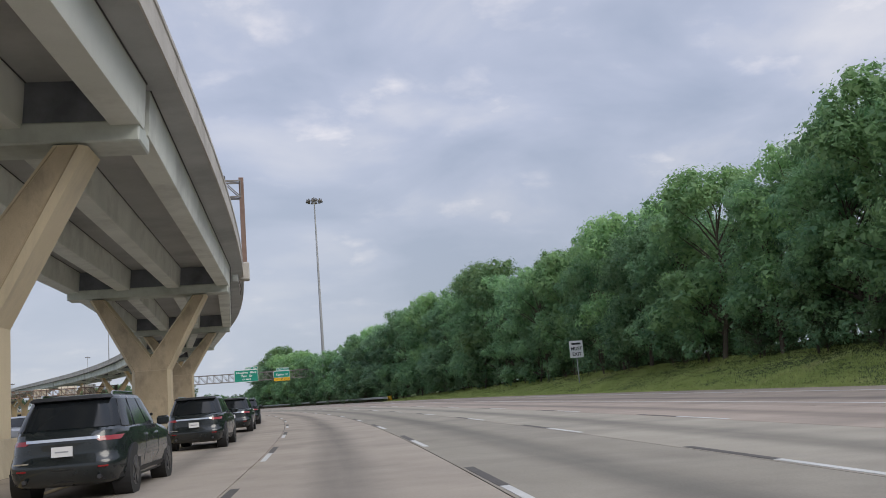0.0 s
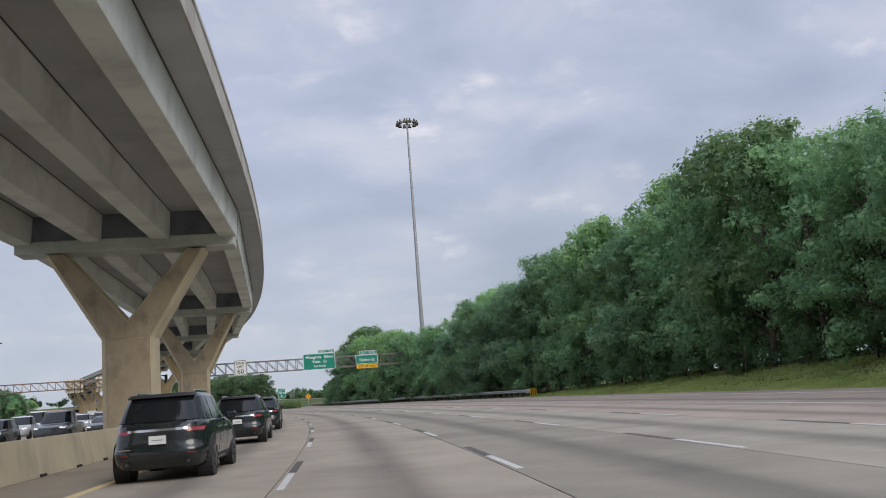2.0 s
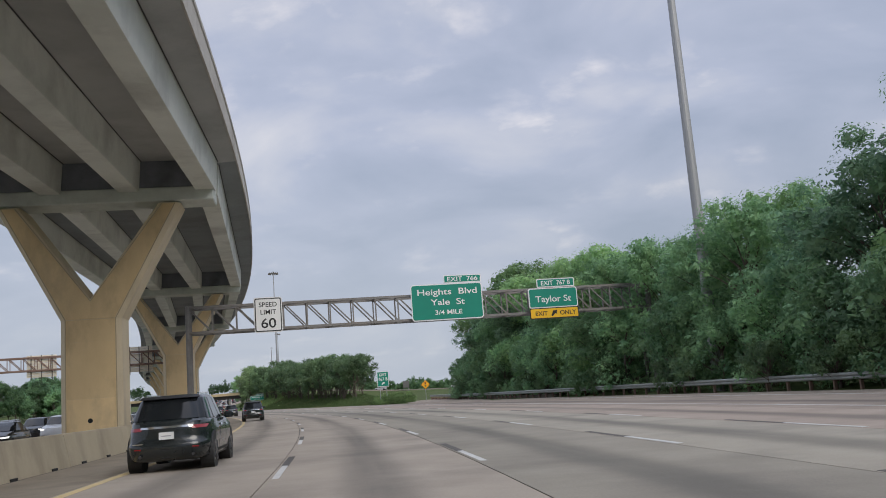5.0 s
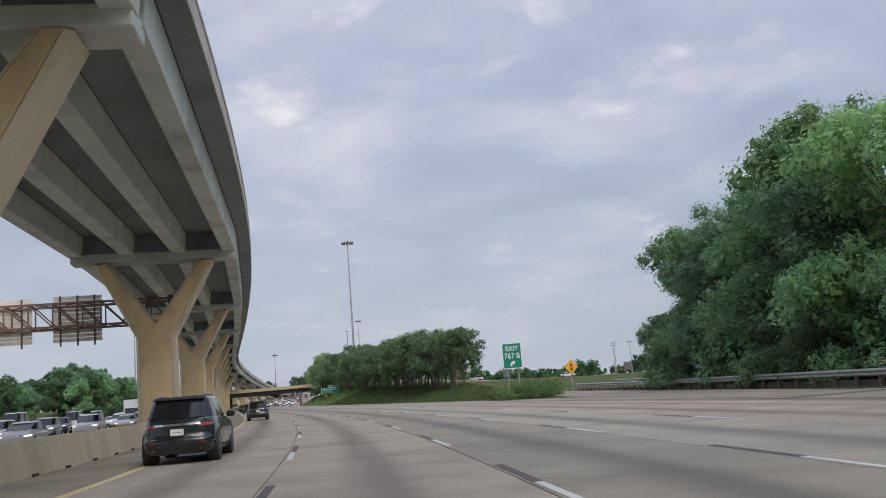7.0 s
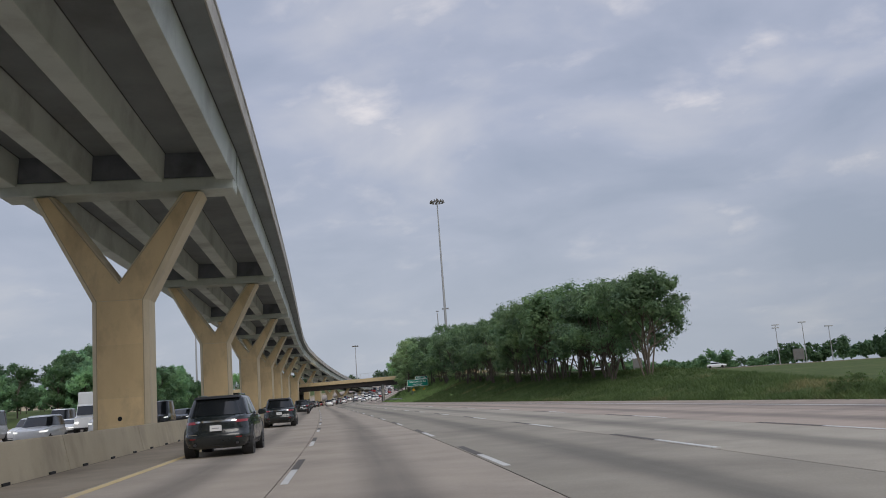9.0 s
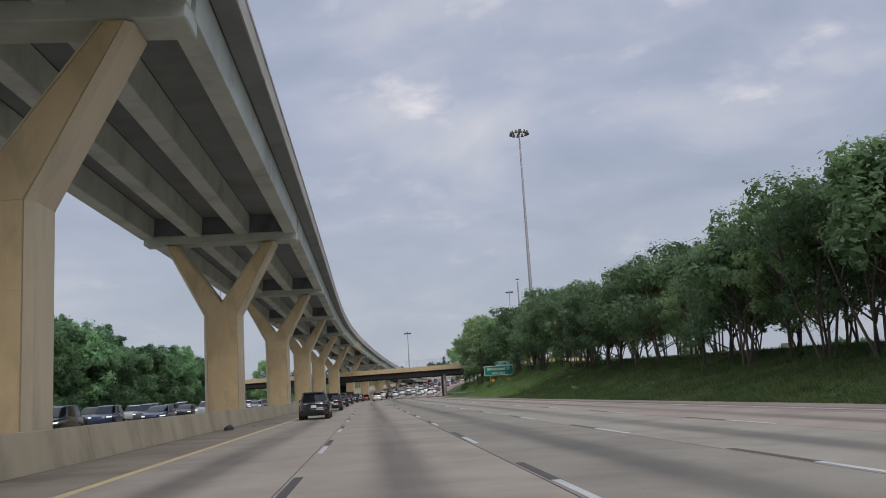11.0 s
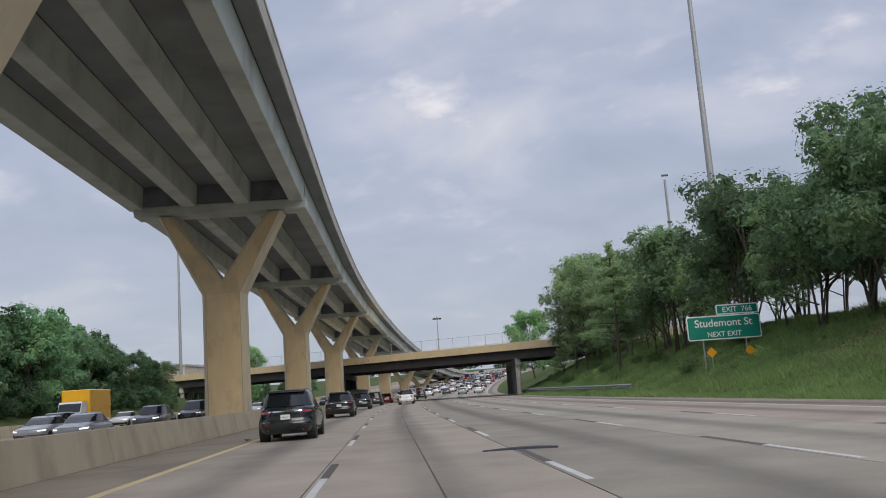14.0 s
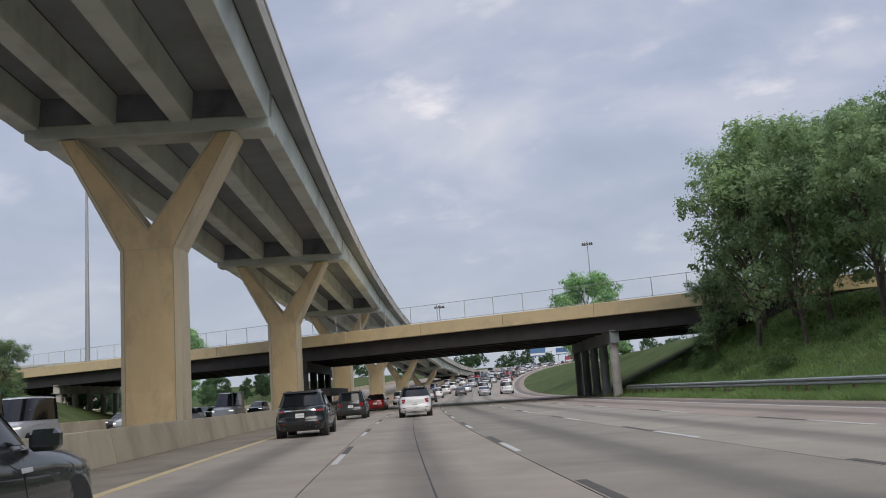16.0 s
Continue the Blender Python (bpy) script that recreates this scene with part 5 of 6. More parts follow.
for s, u, g in ((178.3, 25.3, 0.85), (172.5, 25.6, 0.75), (186, 25.4, 0.8)):
    plant(FOREST[3], s, u, grow=g, yaw=random.uniform(0, 360))
WEEDS = make_tree(6, 1.5, 1.7, 0.0, 0.06, 1700, GRASS_BLADE, "rank green weeds on the gore beside the exit ramp", category="shrub", name="weeds", group="roadside weeds")
WEEDS_DULL = make_tree(7, 1.4, 1.8, 0.0, 0.06, 2000, GRASS_DULL, "dark rank weeds on the gore beside the exit ramp", category="shrub", name="weeds", group="roadside weeds")
for s, u, g in ((271, 18.4, 0.7), (277, 22.5, 0.8), (283, 21.0, 0.5), (296, 19.6, 0.45), (312, 19.2, 0.4), (331, 18.6, 0.5), (352, 18.8, 0.45), (371, 19.0, 0.6), (389, 19.4, 0.55), (404, 18.2, 0.5), (418, 20.0, 0.7), (433, 18.6, 0.6), (447, 20.8, 0.7), (461, 19.2, 0.8)):
    plant(WEEDS_DULL if s < 400 else WEEDS, s, u, z=ground_level(s, u) - 0.1, grow=g * (0.8 if s < 300 else 1), yaw=random.uniform(0, 360))
WEEDS_MID = make_tree(8, 1.5, 1.9, 0.0, 0.05, 3200, GRASS_MID, "tall soft green weeds round the posts of the exit sign", category="shrub", name="weeds", group="roadside weeds")
for s, u, g in ((256.6, 18.6, 0.75), (258.0, 17.6, 1.0), (258.4, 18.9, 1.2), (257.4, 19.6, 1.0), (259.2, 16.9, 0.6), (259.0, 19.4, 1.15), (260.2, 18.2, 1.2), (261.2, 20.4, 1.4), (262.4, 19.0, 1.35), (263.0, 21.8, 1.45), (264.6, 20.4, 1.5), (265.4, 22.8, 1.45), (266.8, 21.4, 1.4), (268.0, 19.4, 1.05), (268.4, 23.6, 1.4), (270.2, 21.6, 1.1), (271.4, 24.6, 1.15), (263.6, 17.7, 0.8), (266.6, 17.9, 0.6)):
    plant(WEEDS_MID, s, u, z=ground_level(s, u) - 0.15, grow=g, yaw=71 * s)
for s, u, g in ((426.3, 18.6, 0.75), (427.2, 20.2, 0.85), (427.6, 18.9, 0.9), (426.8, 21.4, 0.8), (428.6, 17.8, 0.7), (425.6, 19.8, 0.65), (424.6, 20.9, 0.6)):
    plant(WEEDS, s, u, z=ground_level(s, u) - 0.1, grow=g, yaw=67 * s)
for i in range(90):
    s = random.uniform(372, 502)
    u = right_edge(s) + 1.2 + 9 * random.random() ** 1.4
    plant(WEEDS, s, u, z=ground_level(s, u) - 0.12, grow=random.uniform(0.22, 0.5), yaw=random.uniform(0, 360))
for i in range(34):
    s = random.uniform(432, 500)
    u = right_edge(s) + 3.0 + 5.5 * random.random()
    plant(WEEDS_MID if i % 3 else WEEDS, s, u, z=ground_level(s, u) - 0.12, grow=random.uniform(0.5, 0.95), yaw=random.uniform(0, 360))
# trees past the overpass, and behind the oncoming lanes
for s, u, g in ((548, 22.3, 15.5), (610, 30, 9.0)):
    plant_to(FOREST[1], s, u, g, random.uniform(0, 360))
s = 205.0
while s < 513:
    thick = s > 391
    if not 296 < s < 335:
        if thick:
            top = float(np.interp(s, [392, 400, 412, 430, 440, 455, 463, 473, 482, 490, 499, 511], [10.5, 13.2, 14.2, 14.4, 11.4, 12.2, 12.8, 13.8, 13.0, 12.6, 10.4, 10.2]))
            plant_to(random.choice(SCREEN), s, -38.5 + random.uniform(-1.2, 1.2), top * random.uniform(0.93, 1.03), random.uniform(0, 360))
            plant_to(random.choice(SCREEN), s + 2, -44 + random.uniform(-1.5, 1.5), top * random.uniform(1.0, 1.12), random.uniform(0, 360))
        else:
            plant(random.choice(SCREEN), s, (-57 if s > 375 else -44) + random.uniform(-1.5, 1.5), grow=random.uniform(0.8, 1.08) * 0.95, yaw=random.uniform(0, 360))
    s += random.uniform(3.4, 5.2) if s > 375 else random.uniform(6, 11)
# dark shrubs added to stand for the shade on the bank below the trees
for i in range(34):
    plant(UNDER, 393 + 3.5 * i, -36.0 + 0.7 * math.sin(2.7 * i), grow=0.85 + 0.2 * math.sin(1.9 * i), yaw=83 * i)
    plant(UNDER, 395 + 3.5 * i, -41.0 + 0.8 * math.sin(3.3 * i), grow=1.0 + 0.2 * math.sin(2.3 * i), yaw=47 * i)
for i in range(9):
    plant(SCREEN[i % 3], 412 + 6 * i, -61 + 2.5 * math.sin(3.1 * i), grow=0.8 + 0.1 * math.sin(2.3 * i), yaw=67 * i)
plant(FOREST[1], 556, -36, grow=1.12, yaw=40)
plant_to(GROVE[2], 511.5, -36.2, 10.4, 75)
plant_to(GROVE[2], 514.0, -38.2, 8.8, 200)
for i in range(26):
    plant(random.choice(SCREEN), 540 + 5 * i, -46 + random.uniform(-5, 3), grow=random.uniform(0.5, 0.72), yaw=random.uniform(0, 360))
for s, u, g in ((345, -70, 0.6), (352, -62, 0.7), (120, -52, 0.75), (133, -60, 0.6), (160, -48, 0.55), (176, -55, 0.5)):
    plant(FOREST[0], s, u, grow=g, yaw=random.uniform(0, 360))


# ---------------------------------------------------------------- vehicles
def loft(bm, rings, cap=True):
    """Rings of points, joined one to the next."""
    made = [[bm.verts.new(p) for p in ring] for ring in rings]
    n = len(made[0])
    for i in range(len(made) - 1):
        for j in range(n):
            k = (j + 1) % n
            bm.faces.new((made[i][j], made[i][k], made[i + 1][k], made[i + 1][j]))
    if cap:
        bm.faces.new(made[0][::-1])
        bm.faces.new(made[-1])
    return made


def make_car(label, colour, L, W, H, belt, hood, rear, rear_top, screen, screen_top, clearance=0.22, wheel=0.36, boot=None, category="car", name="car", strip_chrome=False, oncoming=False, simple=False):
    """A car that faces +y with its tail at y = 0: one rounded shell, level by level, with panes, lamps and trim set on it.
    rear, rear_top: where the tailgate's glass begins and ends; screen, screen_top: the same of the windscreen."""
    c = thing(name, label, category)
    w = W / 2
    deck = boot or belt - 0.01
    zt = H - 0.07
    # height, half width, tail, nose, squareness of the corners
    levels = [(clearance, 0.90, 0.26, L - 0.30, 6), (clearance + 0.06, 0.945, 0.10, L - 0.12, 6.5), (0.42, 0.975, 0.02, L - 0.03, 6.5), (0.56, 0.995, 0.0, L, 6.5), (0.62, 1.0, 0.02, L, 6), (0.66, 1.0, 0.055, L, 6),
              (0.76, 1.0, 0.07, L - 0.01, 5.6), (deck - 0.17, 0.99, 0.055, L - 0.04, 5.2), (deck - 0.08, 0.97, 0.06, min(L - 0.2, L - 0.3), 4.6), (deck, 0.945, 0.11, max(screen + 0.45, L - 1.0), 5), (belt, 0.915, rear, screen, 5.5),
              ((belt + zt) / 2, 0.835, rear + (rear_top - rear) * 0.44, screen + (screen_top - screen) * 0.47, 5.5), (zt, 0.735, rear_top, screen_top, 5.5), (zt + 0.035, 0.70, rear_top + 0.07, screen_top - 0.12, 5), (H - 0.012, 0.57, rear_top + 0.28, screen_top - 0.36, 4), (H, 0.34, rear_top + 0.6, screen_top - 0.7, 3)]
    zs = [v[0] for v in levels]
    n = 24 if simple else 44

    def shell(z, ang, out=0.0):
        hw, y0, y1, e = (float(np.interp(z, zs, [v[k] for v in levels])) for k in (1, 2, 3, 4))
        ca, sa = math.cos(ang), math.sin(ang)
        x = w * hw * math.copysign(abs(ca) ** (2 / e), ca)
        y = (y0 + y1) / 2 + (y1 - y0) / 2 * math.copysign(abs(sa) ** (2 / e), sa)
        d = Vector((ca, sa * 0.9, 0.15)).normalized()
        return Vector((x, y, z)) + d * out

    def by_x(fx, z, front=False):
        """The angle round the shell of a place across the tail or the nose."""
        e = float(np.interp(z, zs, [v[4] for v in levels]))
        a = math.acos(math.copysign(abs(fx) ** (e / 2), fx))
        return a if front else -a

    def by_y(y, z, side):
        y0, y1, e = (float(np.interp(z, zs, [v[k] for v in levels])) for k in (2, 3, 4))
        f = max(-0.9999, min(0.9999, (y - (y0 + y1) / 2) / ((y1 - y0) / 2)))
        a = math.asin(math.copysign(abs(f) ** (e / 2), f))
        return a if side > 0 else math.pi - a

    def patch(name, corners, material, parent=c, label="", out=0.012, nu=8, nv=3):
        """A piece that follows the shell; corners: (z, angle) from low first to high last, two at each end."""
        (za, aa), (zb, ab), (zc, ac), (zd, ad) = corners
        q = bmesh.new()
        layers = []
        for o in (out, -0.02):
            rows = []
            for j in range(nv + 1):
                v = j / nv
                row = []
                for i in range(nu + 1):
                    f = i / nu
                    z = (za * (1 - f) + zb * f) * (1 - v) + (zd * (1 - f) + zc * f) * v
                    ang = (aa * (1 - f) + ab * f) * (1 - v) + (ad * (1 - f) + ac * f) * v
                    row.append(q.verts.new(shell(z, ang, o)))
                rows.append(row)
            layers.append(rows)
        t, u = layers
        for j in range(nv):
            for i in range(nu):
                q.faces.new((t[j][i], t[j][i + 1], t[j + 1][i + 1], t[j + 1][i]))
        rim = [(t[0], u[0]), (t[nv], u[nv]), ([r[0] for r in t], [r[0] for r in u]), ([r[nu] for r in t], [r[nu] for r in u])]
        for p, k in rim:
            for i in range(len(p) - 1):
                q.faces.new((p[i], p[i + 1], k[i + 1], k[i]))
        bmesh.ops.recalc_face_normals(q, faces=q.faces)
        ob = part(name, q, material, parent, label, smooth=True)
        ob.data.set_sharp_from_angle(angle=radians(40))
        return ob

    bm = bmesh.new()
    angles = [math.tau * i / n for i in range(n)]
    loft(bm, [[shell(z, math.copysign(abs(math.sin(2 * a)) * 0.0, a) + a) for a in angles] for z in zs])
    bmesh.ops.recalc_face_normals(bm, faces=bm.faces)
    body = part("body", bm, PAINT, c, smooth=True)
    body.data.set_sharp_from_angle(angle=radians(50))
    body.color = (*colour, 1)
    lo, hi = belt + 0.03, zt - 0.035
    k = 8

    def across(name, fx, z0, z1, material, label="", front=False, out=0.012, narrow=1.0, nv=1, parent=c):
        fa, fb = fx if isinstance(fx, tuple) else (-fx, fx)
        return patch(name, [(z0, by_x(fa, z0, front)), (z0, by_x(fb, z0, front)), (z1, by_x(fb * narrow, z1, front)), (z1, by_x(fa * narrow, z1, front))], material, parent, label, out, k, nv)

    def along(name, y0, y1, z0, z1, side, material, label="", out=0.012, top=None, nv=1):
        t0, t1 = top or (y0, y1)
        return patch(name, [(z0, by_y(y0, z0, side)), (z0, by_y(y1, z0, side)), (z1, by_y(t1, z1, side)), (z1, by_y(t0, z1, side))], material, c, label, out, k, nv)

    across("rear_window", 0.93, lo + 0.02, hi, GLASS, "dark tinted rear window", nv=2)
    across("windscreen", 0.94, lo, hi, GLASS, "tinted windscreen", True, nv=2)
    slope = lambda z, a, b: a + (b - a) * (z - belt) / (zt - belt)
    for side in (-1, 1):
        r0, r1, f0, f1 = slope(lo, rear, rear_top), slope(hi, rear, rear_top), slope(lo, screen, screen_top), slope(hi, screen, screen_top)
        cuts = ((0.07, 0.93),) if simple else ((0.10, 0.29), (0.325, 0.60), (0.625, 0.92))
        for a, b in cuts:
            along("side_window", r0 + (f0 - r0) * a, r0 + (f0 - r0) * b, lo, hi, side, GLASS, "dark side window", top=(r1 + (f1 - r1) * a, r1 + (f1 - r1) * min(b, 0.90)))
        hz = deck - 0.19
        if not oncoming:
            if strip_chrome:
                patch("tail_light", [(hz + 0.03, by_x(side * 0.60, hz)), (hz + 0.03, by_y(0.36, hz, side) - (math.tau if side < 0 else 0)), (hz + 0.10, by_y(0.50, hz, side) - (math.tau if side < 0 else 0)), (hz + 0.10, by_x(side * 0.54, hz))], TAIL, c, "slim red tail light", 0.012, 8, 2)
            else:
                tall = 0.16 if name != "sedan" else 0.10
                patch("tail_light", [(hz - tall * 0.6, by_x(side * 0.62, hz)), (hz - tall * 0.6, by_y(0.2, hz, side) - (math.tau if side < 0 else 0)), (hz + tall * 0.7, by_y(0.26, hz, side) - (math.tau if side < 0 else 0)), (hz + tall * 0.7, by_x(side * 0.62, hz))], TAIL, c, "red tail light", 0.014, 4 if simple else 8, 1)
        if oncoming or not simple:
            fz = hood - 0.27
            patch("head_light", [(fz + 0.02, by_x(side * 0.60, fz, True)), (fz + 0.03, by_y(L - 0.35, fz, side) if side > 0 else by_y(L - 0.35, fz, side)), (fz + 0.12, by_y(L - 0.45, fz, side)), (fz + 0.09, by_x(side * 0.60, fz, True))], HEAD if oncoming else CHROME, c, "head light", 0.014, 4, 1)
        for y in (L * 0.185, L * 0.81):
            x = side * (w - 0.135)
            bm = bmesh.new()
            if not simple:
                rod(bm, (side * (w - 0.30), y, wheel + 0.02), (side * (w * 0.992), y, wheel + 0.02), wheel + 0.07, sides=28)
                part("wheel_arch", bm, TRIM, c)
                bm = bmesh.new()
            rod(bm, (x - side * 0.12, y, wheel), (x + side * 0.10, y, wheel), wheel, sides=24)
            rod(bm, (x + side * 0.09, y, wheel), (x + side * 0.125, y, wheel), wheel, wheel * 0.93, sides=24)
            tyre = part("wheel", bm, TYRE, c)
            if simple:
                continue
            bm = bmesh.new()
            rod(bm, (x + side * 0.10, y, wheel), (x + side * 0.128, y, wheel), wheel * 0.70, wheel * 0.66, 20)
            for i in range(5):
                a = math.tau * i / 5
                bar(bm, (x + side * 0.132, y, wheel), (x + side * 0.132, y + math.cos(a) * wheel * 0.62, wheel + math.sin(a) * wheel * 0.62), 0.02, 0.06)
            part("rim", bm, RIM, tyre, "alloy rim")
    across("rear_bumper", 0.97, clearance + 0.07, 0.50, TRIM, out=0.008)
    across("front_bumper", 0.95, clearance + 0.06, 0.46, TRIM, front=True, out=0.008)
    if simple:
        return c
    across("grille", 0.5, 0.50, hood - 0.30, TRIM, front=True)
    pl = one_box("number_plate", (-0.155, 0.155, 0.005, 0.06, deck - 0.36, deck - 0.205), PLATE, c)
    one_box("plate_bar", (-0.10, 0.10, 0.001, 0.006, deck - 0.295, deck - 0.275), PLATE_BAR, pl)
    if strip_chrome:
        across("chrome_strip", 0.60, deck - 0.125, deck - 0.08, CHROME, "bright chrome strip", out=0.016)
        one_box("model_name_bar", (-0.72, -0.50, 0.035, 0.06, deck - 0.44, deck - 0.42), CHROME, c)
    for side in (-1, 1):
        bm = bmesh.new()
        rod(bm, (side * w * 0.60, -0.01, 0.36), (side * w * 0.60, 0.2, 0.36), 0.035)
        part("exhaust", bm, RIM, c)
        across("reflector", (side * 0.66 - 0.08, side * 0.66 + 0.08), 0.50, 0.525, TAIL, out=0.014)
        patch("sill_cladding", [(clearance + 0.01, by_y(L * 0.27, 0.3, side)), (clearance + 0.01, by_y(L * 0.73, 0.3, side)), (clearance + 0.15, by_y(L * 0.73, 0.4, side)), (clearance + 0.15, by_y(L * 0.27, 0.4, side))], TRIM, c, "", 0.012, 6, 1)
        for y in (L * 0.40, L * 0.59):
            along("door_handle", y - 0.1, y + 0.1, belt - 0.17, belt - 0.135, side, CHROME if strip_chrome else TRIM, out=0.03)
        for y in (L * 0.335, L * 0.50, L * 0.685):
            along("door_seam", y - 0.006, y + 0.006, clearance + 0.15, belt - 0.01, side, TRIM, out=0.003, nv=4)
        one_box("roof_rail", (side * w * 0.60 - 0.018, side * w * 0.60 + 0.018, rear_top + 0.35, screen_top - 0.35, H - 0.04, H + 0.03), CHROME if strip_chrome else TRIM, c, bevel=0.01)
        bm = bmesh.new()
        box(bm, side * (w + 0.06) - 0.11, side * (w + 0.06) + 0.11, screen - 0.52, screen - 0.38, belt - 0.03, belt + 0.13, bevel=0.035)
        p = part("mirror", bm, PAINT, c)
        p.color = (*colour, 1)
    if name != "sedan":
        patch("spoiler", [(zt - 0.03, by_x(-0.86, zt)), (zt - 0.03, by_x(0.86, zt)), (zt + 0.03, by_x(0.84, zt)), (zt + 0.03, by_x(-0.84, zt))], TRIM, c, "", 0.10, 8, 1)
    return c


def suv(label, colour, oncoming=False, simple=False, chrome=False):
    return make_car(label, colour, 4.85, 1.86, 1.66, 1.07, 1.03, 0.16, 0.58, 3.53, 2.78, 0.23, 0.36, category="car", name="suv", strip_chrome=chrome, oncoming=oncoming, simple=simple)


def compact_suv(label, colour, oncoming=False, simple=False):
    return make_car(label, colour, 4.24, 1.82, 1.68, 1.06, 1.04, 0.12, 0.30, 3.0, 2.45, 0.22, 0.36, category="car", name="compact_suv", oncoming=oncoming, simple=simple)


def sedan(label, colour, oncoming=False, simple=False):
    return make_car(label, colour, 4.75, 1.84, 1.45, 0.95, 0.88, 0.55, 1.45, 3.55, 2.65, 0.18, 0.33, boot=0.925, category="car", name="sedan", oncoming=oncoming, simple=simple)


def pickup(label, colour, oncoming=False, simple=False):
    return make_car(label, colour, 5.8, 2.02, 1.92, 1.18, 1.14, 2.0, 2.25, 4.25, 3.55, 0.3, 0.40, boot=1.12, category="truck", name="pickup_truck", oncoming=oncoming, simple=simple)


def van(label, colour, oncoming=False, simple=False):
    return make_car(label, colour, 5.6, 2.05, 2.5, 1.25, 1.15, 0.08, 0.14, 4.7, 4.0, 0.25, 0.36, category="van", name="van", oncoming=oncoming, simple=simple)


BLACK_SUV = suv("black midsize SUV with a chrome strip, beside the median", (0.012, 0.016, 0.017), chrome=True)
GREY_SUV = compact_suv("dark grey boxy compact SUV beside the median", (0.028, 0.028, 0.03))
# one SUV that keeps pace ahead, repeated at places it reaches in turn
SUV_PLACES = ((4.9, -3.95), (19.2, -3.9), (33.8, -3.85), (48.5, -3.82), (63.0, -3.8), (77.2, -3.8), (91.6, -3.8), (106.2, -3.82), (120.3, -3.82), (148.9, -3.87),
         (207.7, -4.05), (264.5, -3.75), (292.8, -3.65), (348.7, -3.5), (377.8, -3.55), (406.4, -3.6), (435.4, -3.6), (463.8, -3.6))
BLACK_SUV.matrix_world = stand(*SUV_PLACES[0])
GREY_SUV.matrix_world = stand(486.0, -3.4)
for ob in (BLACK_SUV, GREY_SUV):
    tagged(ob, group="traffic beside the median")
for s, u in SUV_PLACES[1:]:
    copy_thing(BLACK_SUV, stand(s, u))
red = sedan("dark red sedan in the lane beside the median", (0.20, 0.012, 0.015))
red.matrix_world = stand(511, -3.5)
white = suv("white SUV with dark lower bumper on the concrete freeway", (0.72, 0.72, 0.71))
white.matrix_world = stand(481, 0.55)


def recolour(ob, colour):
    for o in ob.children_recursive:
        if o.name.split(".")[0] in ("body", "mirror"):
            o.color = (*colour, 1)


COLOURS = (((0.70, 0.70, 0.69), "white"), ((0.42, 0.43, 0.44), "silver"), ((0.015, 0.016, 0.018), "black"), ((0.10, 0.105, 0.11), "grey"), ((0.22, 0.015, 0.015), "red"), ((0.03, 0.05, 0.11), "dark blue"), ((0.62, 0.62, 0.60), "pale"))
COMING = [f("template", (0.5, 0.5, 0.5), True, True) for f in (sedan, suv, compact_suv, pickup, van)]
WORDS = ("sedan", "SUV", "compact SUV", "pickup truck", "van")
placed = set()


def park(models, i, m, tone, where):
    src = models[i]
    key = (id(models), i)
    if key not in placed:
        placed.add(key)
        src.matrix_world = m
        ob = src
    else:
        ob = copy_thing(src, m)
    recolour(ob, tone[0])
    tagged(ob, f"{tone[1]} {WORDS[i]} {where}", group="oncoming traffic" if models is COMING else "distant traffic")
    return ob


random.seed(9)
for u in (-16.2, -19.8, -23.4, -27.0):
    s = random.uniform(10, 22)
    while s < 560:
        taken = (u == -19.8 and 312 < s < 329) or (u == -27.0 and 449 < s < 466)
        s += 17 if taken else 0
        s += 22 if u == -16.2 and 456 < s < 478 else 0
        park(COMING, random.choices(range(5), (5, 4, 4, 3, 1))[0], stand(s, u + random.uniform(-0.2, 0.2), 0, 180), random.choices(COLOURS, (5, 4, 4, 3, 1, 1, 2))[0], "with its lamps on in the oncoming lanes")
        s += random.uniform(12, 27)
park(COMING, 4, stand(467.5, -16.2, 0, 180), COLOURS[0], "with its lamps on in the oncoming lanes")
AHEAD = [f("template", (0.5, 0.5, 0.5), False, True) for f in (sedan, suv, compact_suv, pickup, van)]
for u in (-3.4, 0.4, 4.0, 7.7, 11.4):
    s = random.uniform(535, 560) if u < 2 else random.uniform(560, 600)
    while s < 930:
        park(AHEAD, random.choices(range(5), (5, 4, 4, 2, 1))[0], stand(s, u + random.uniform(-0.2, 0.2)), random.choices(COLOURS, (5, 4, 4, 3, 2, 1, 2))[0], "far ahead on the rising freeway")
        s += random.uniform(16, 36)


# ---------------------------------------------------------------- on the viaduct: sign frame and lamp
v = thing("sign_gantry", "brown steel post with a lane sign on the viaduct's parapet", "gantry", m=stand(60.8, 0))
one_box("post", (-3.72, -3.34, -0.2, 0.2, 11.3, 19.2), RUST, v, bevel=0.03)
one_box("pedestal", (-4.0, -3.2, -0.55, 0.55, 10.9, 12.3), PARAPET, v, bevel=0.08)
truss(v, -16.4, -3.6, 17.6, 18.9, -0.3, 0.5, 1.3, 0.12, 0.07)
one_box("post", (-16.7, -16.3, -0.2, 0.2, 11.3, 19.2), RUST, v, bevel=0.03)
hv = thing("lane_sign", "white lane sign with black lettering above the viaduct", "sign", m=stand(60.2, 0))
board("board", -6.6, -4.75, 16.9, 19.3, 0.1, SIGN_WHITE, hv, SIGN_BLACK, 0.12)
for z, half in ((18.75, 0.6), (18.3, 0.5), (17.9, 0.7), (17.5, 0.6)):
    one_box("text_bar", (-5.7 - half, -5.7 + half, 0.085, 0.095, z, z + 0.16), SIGN_BLACK, hv)
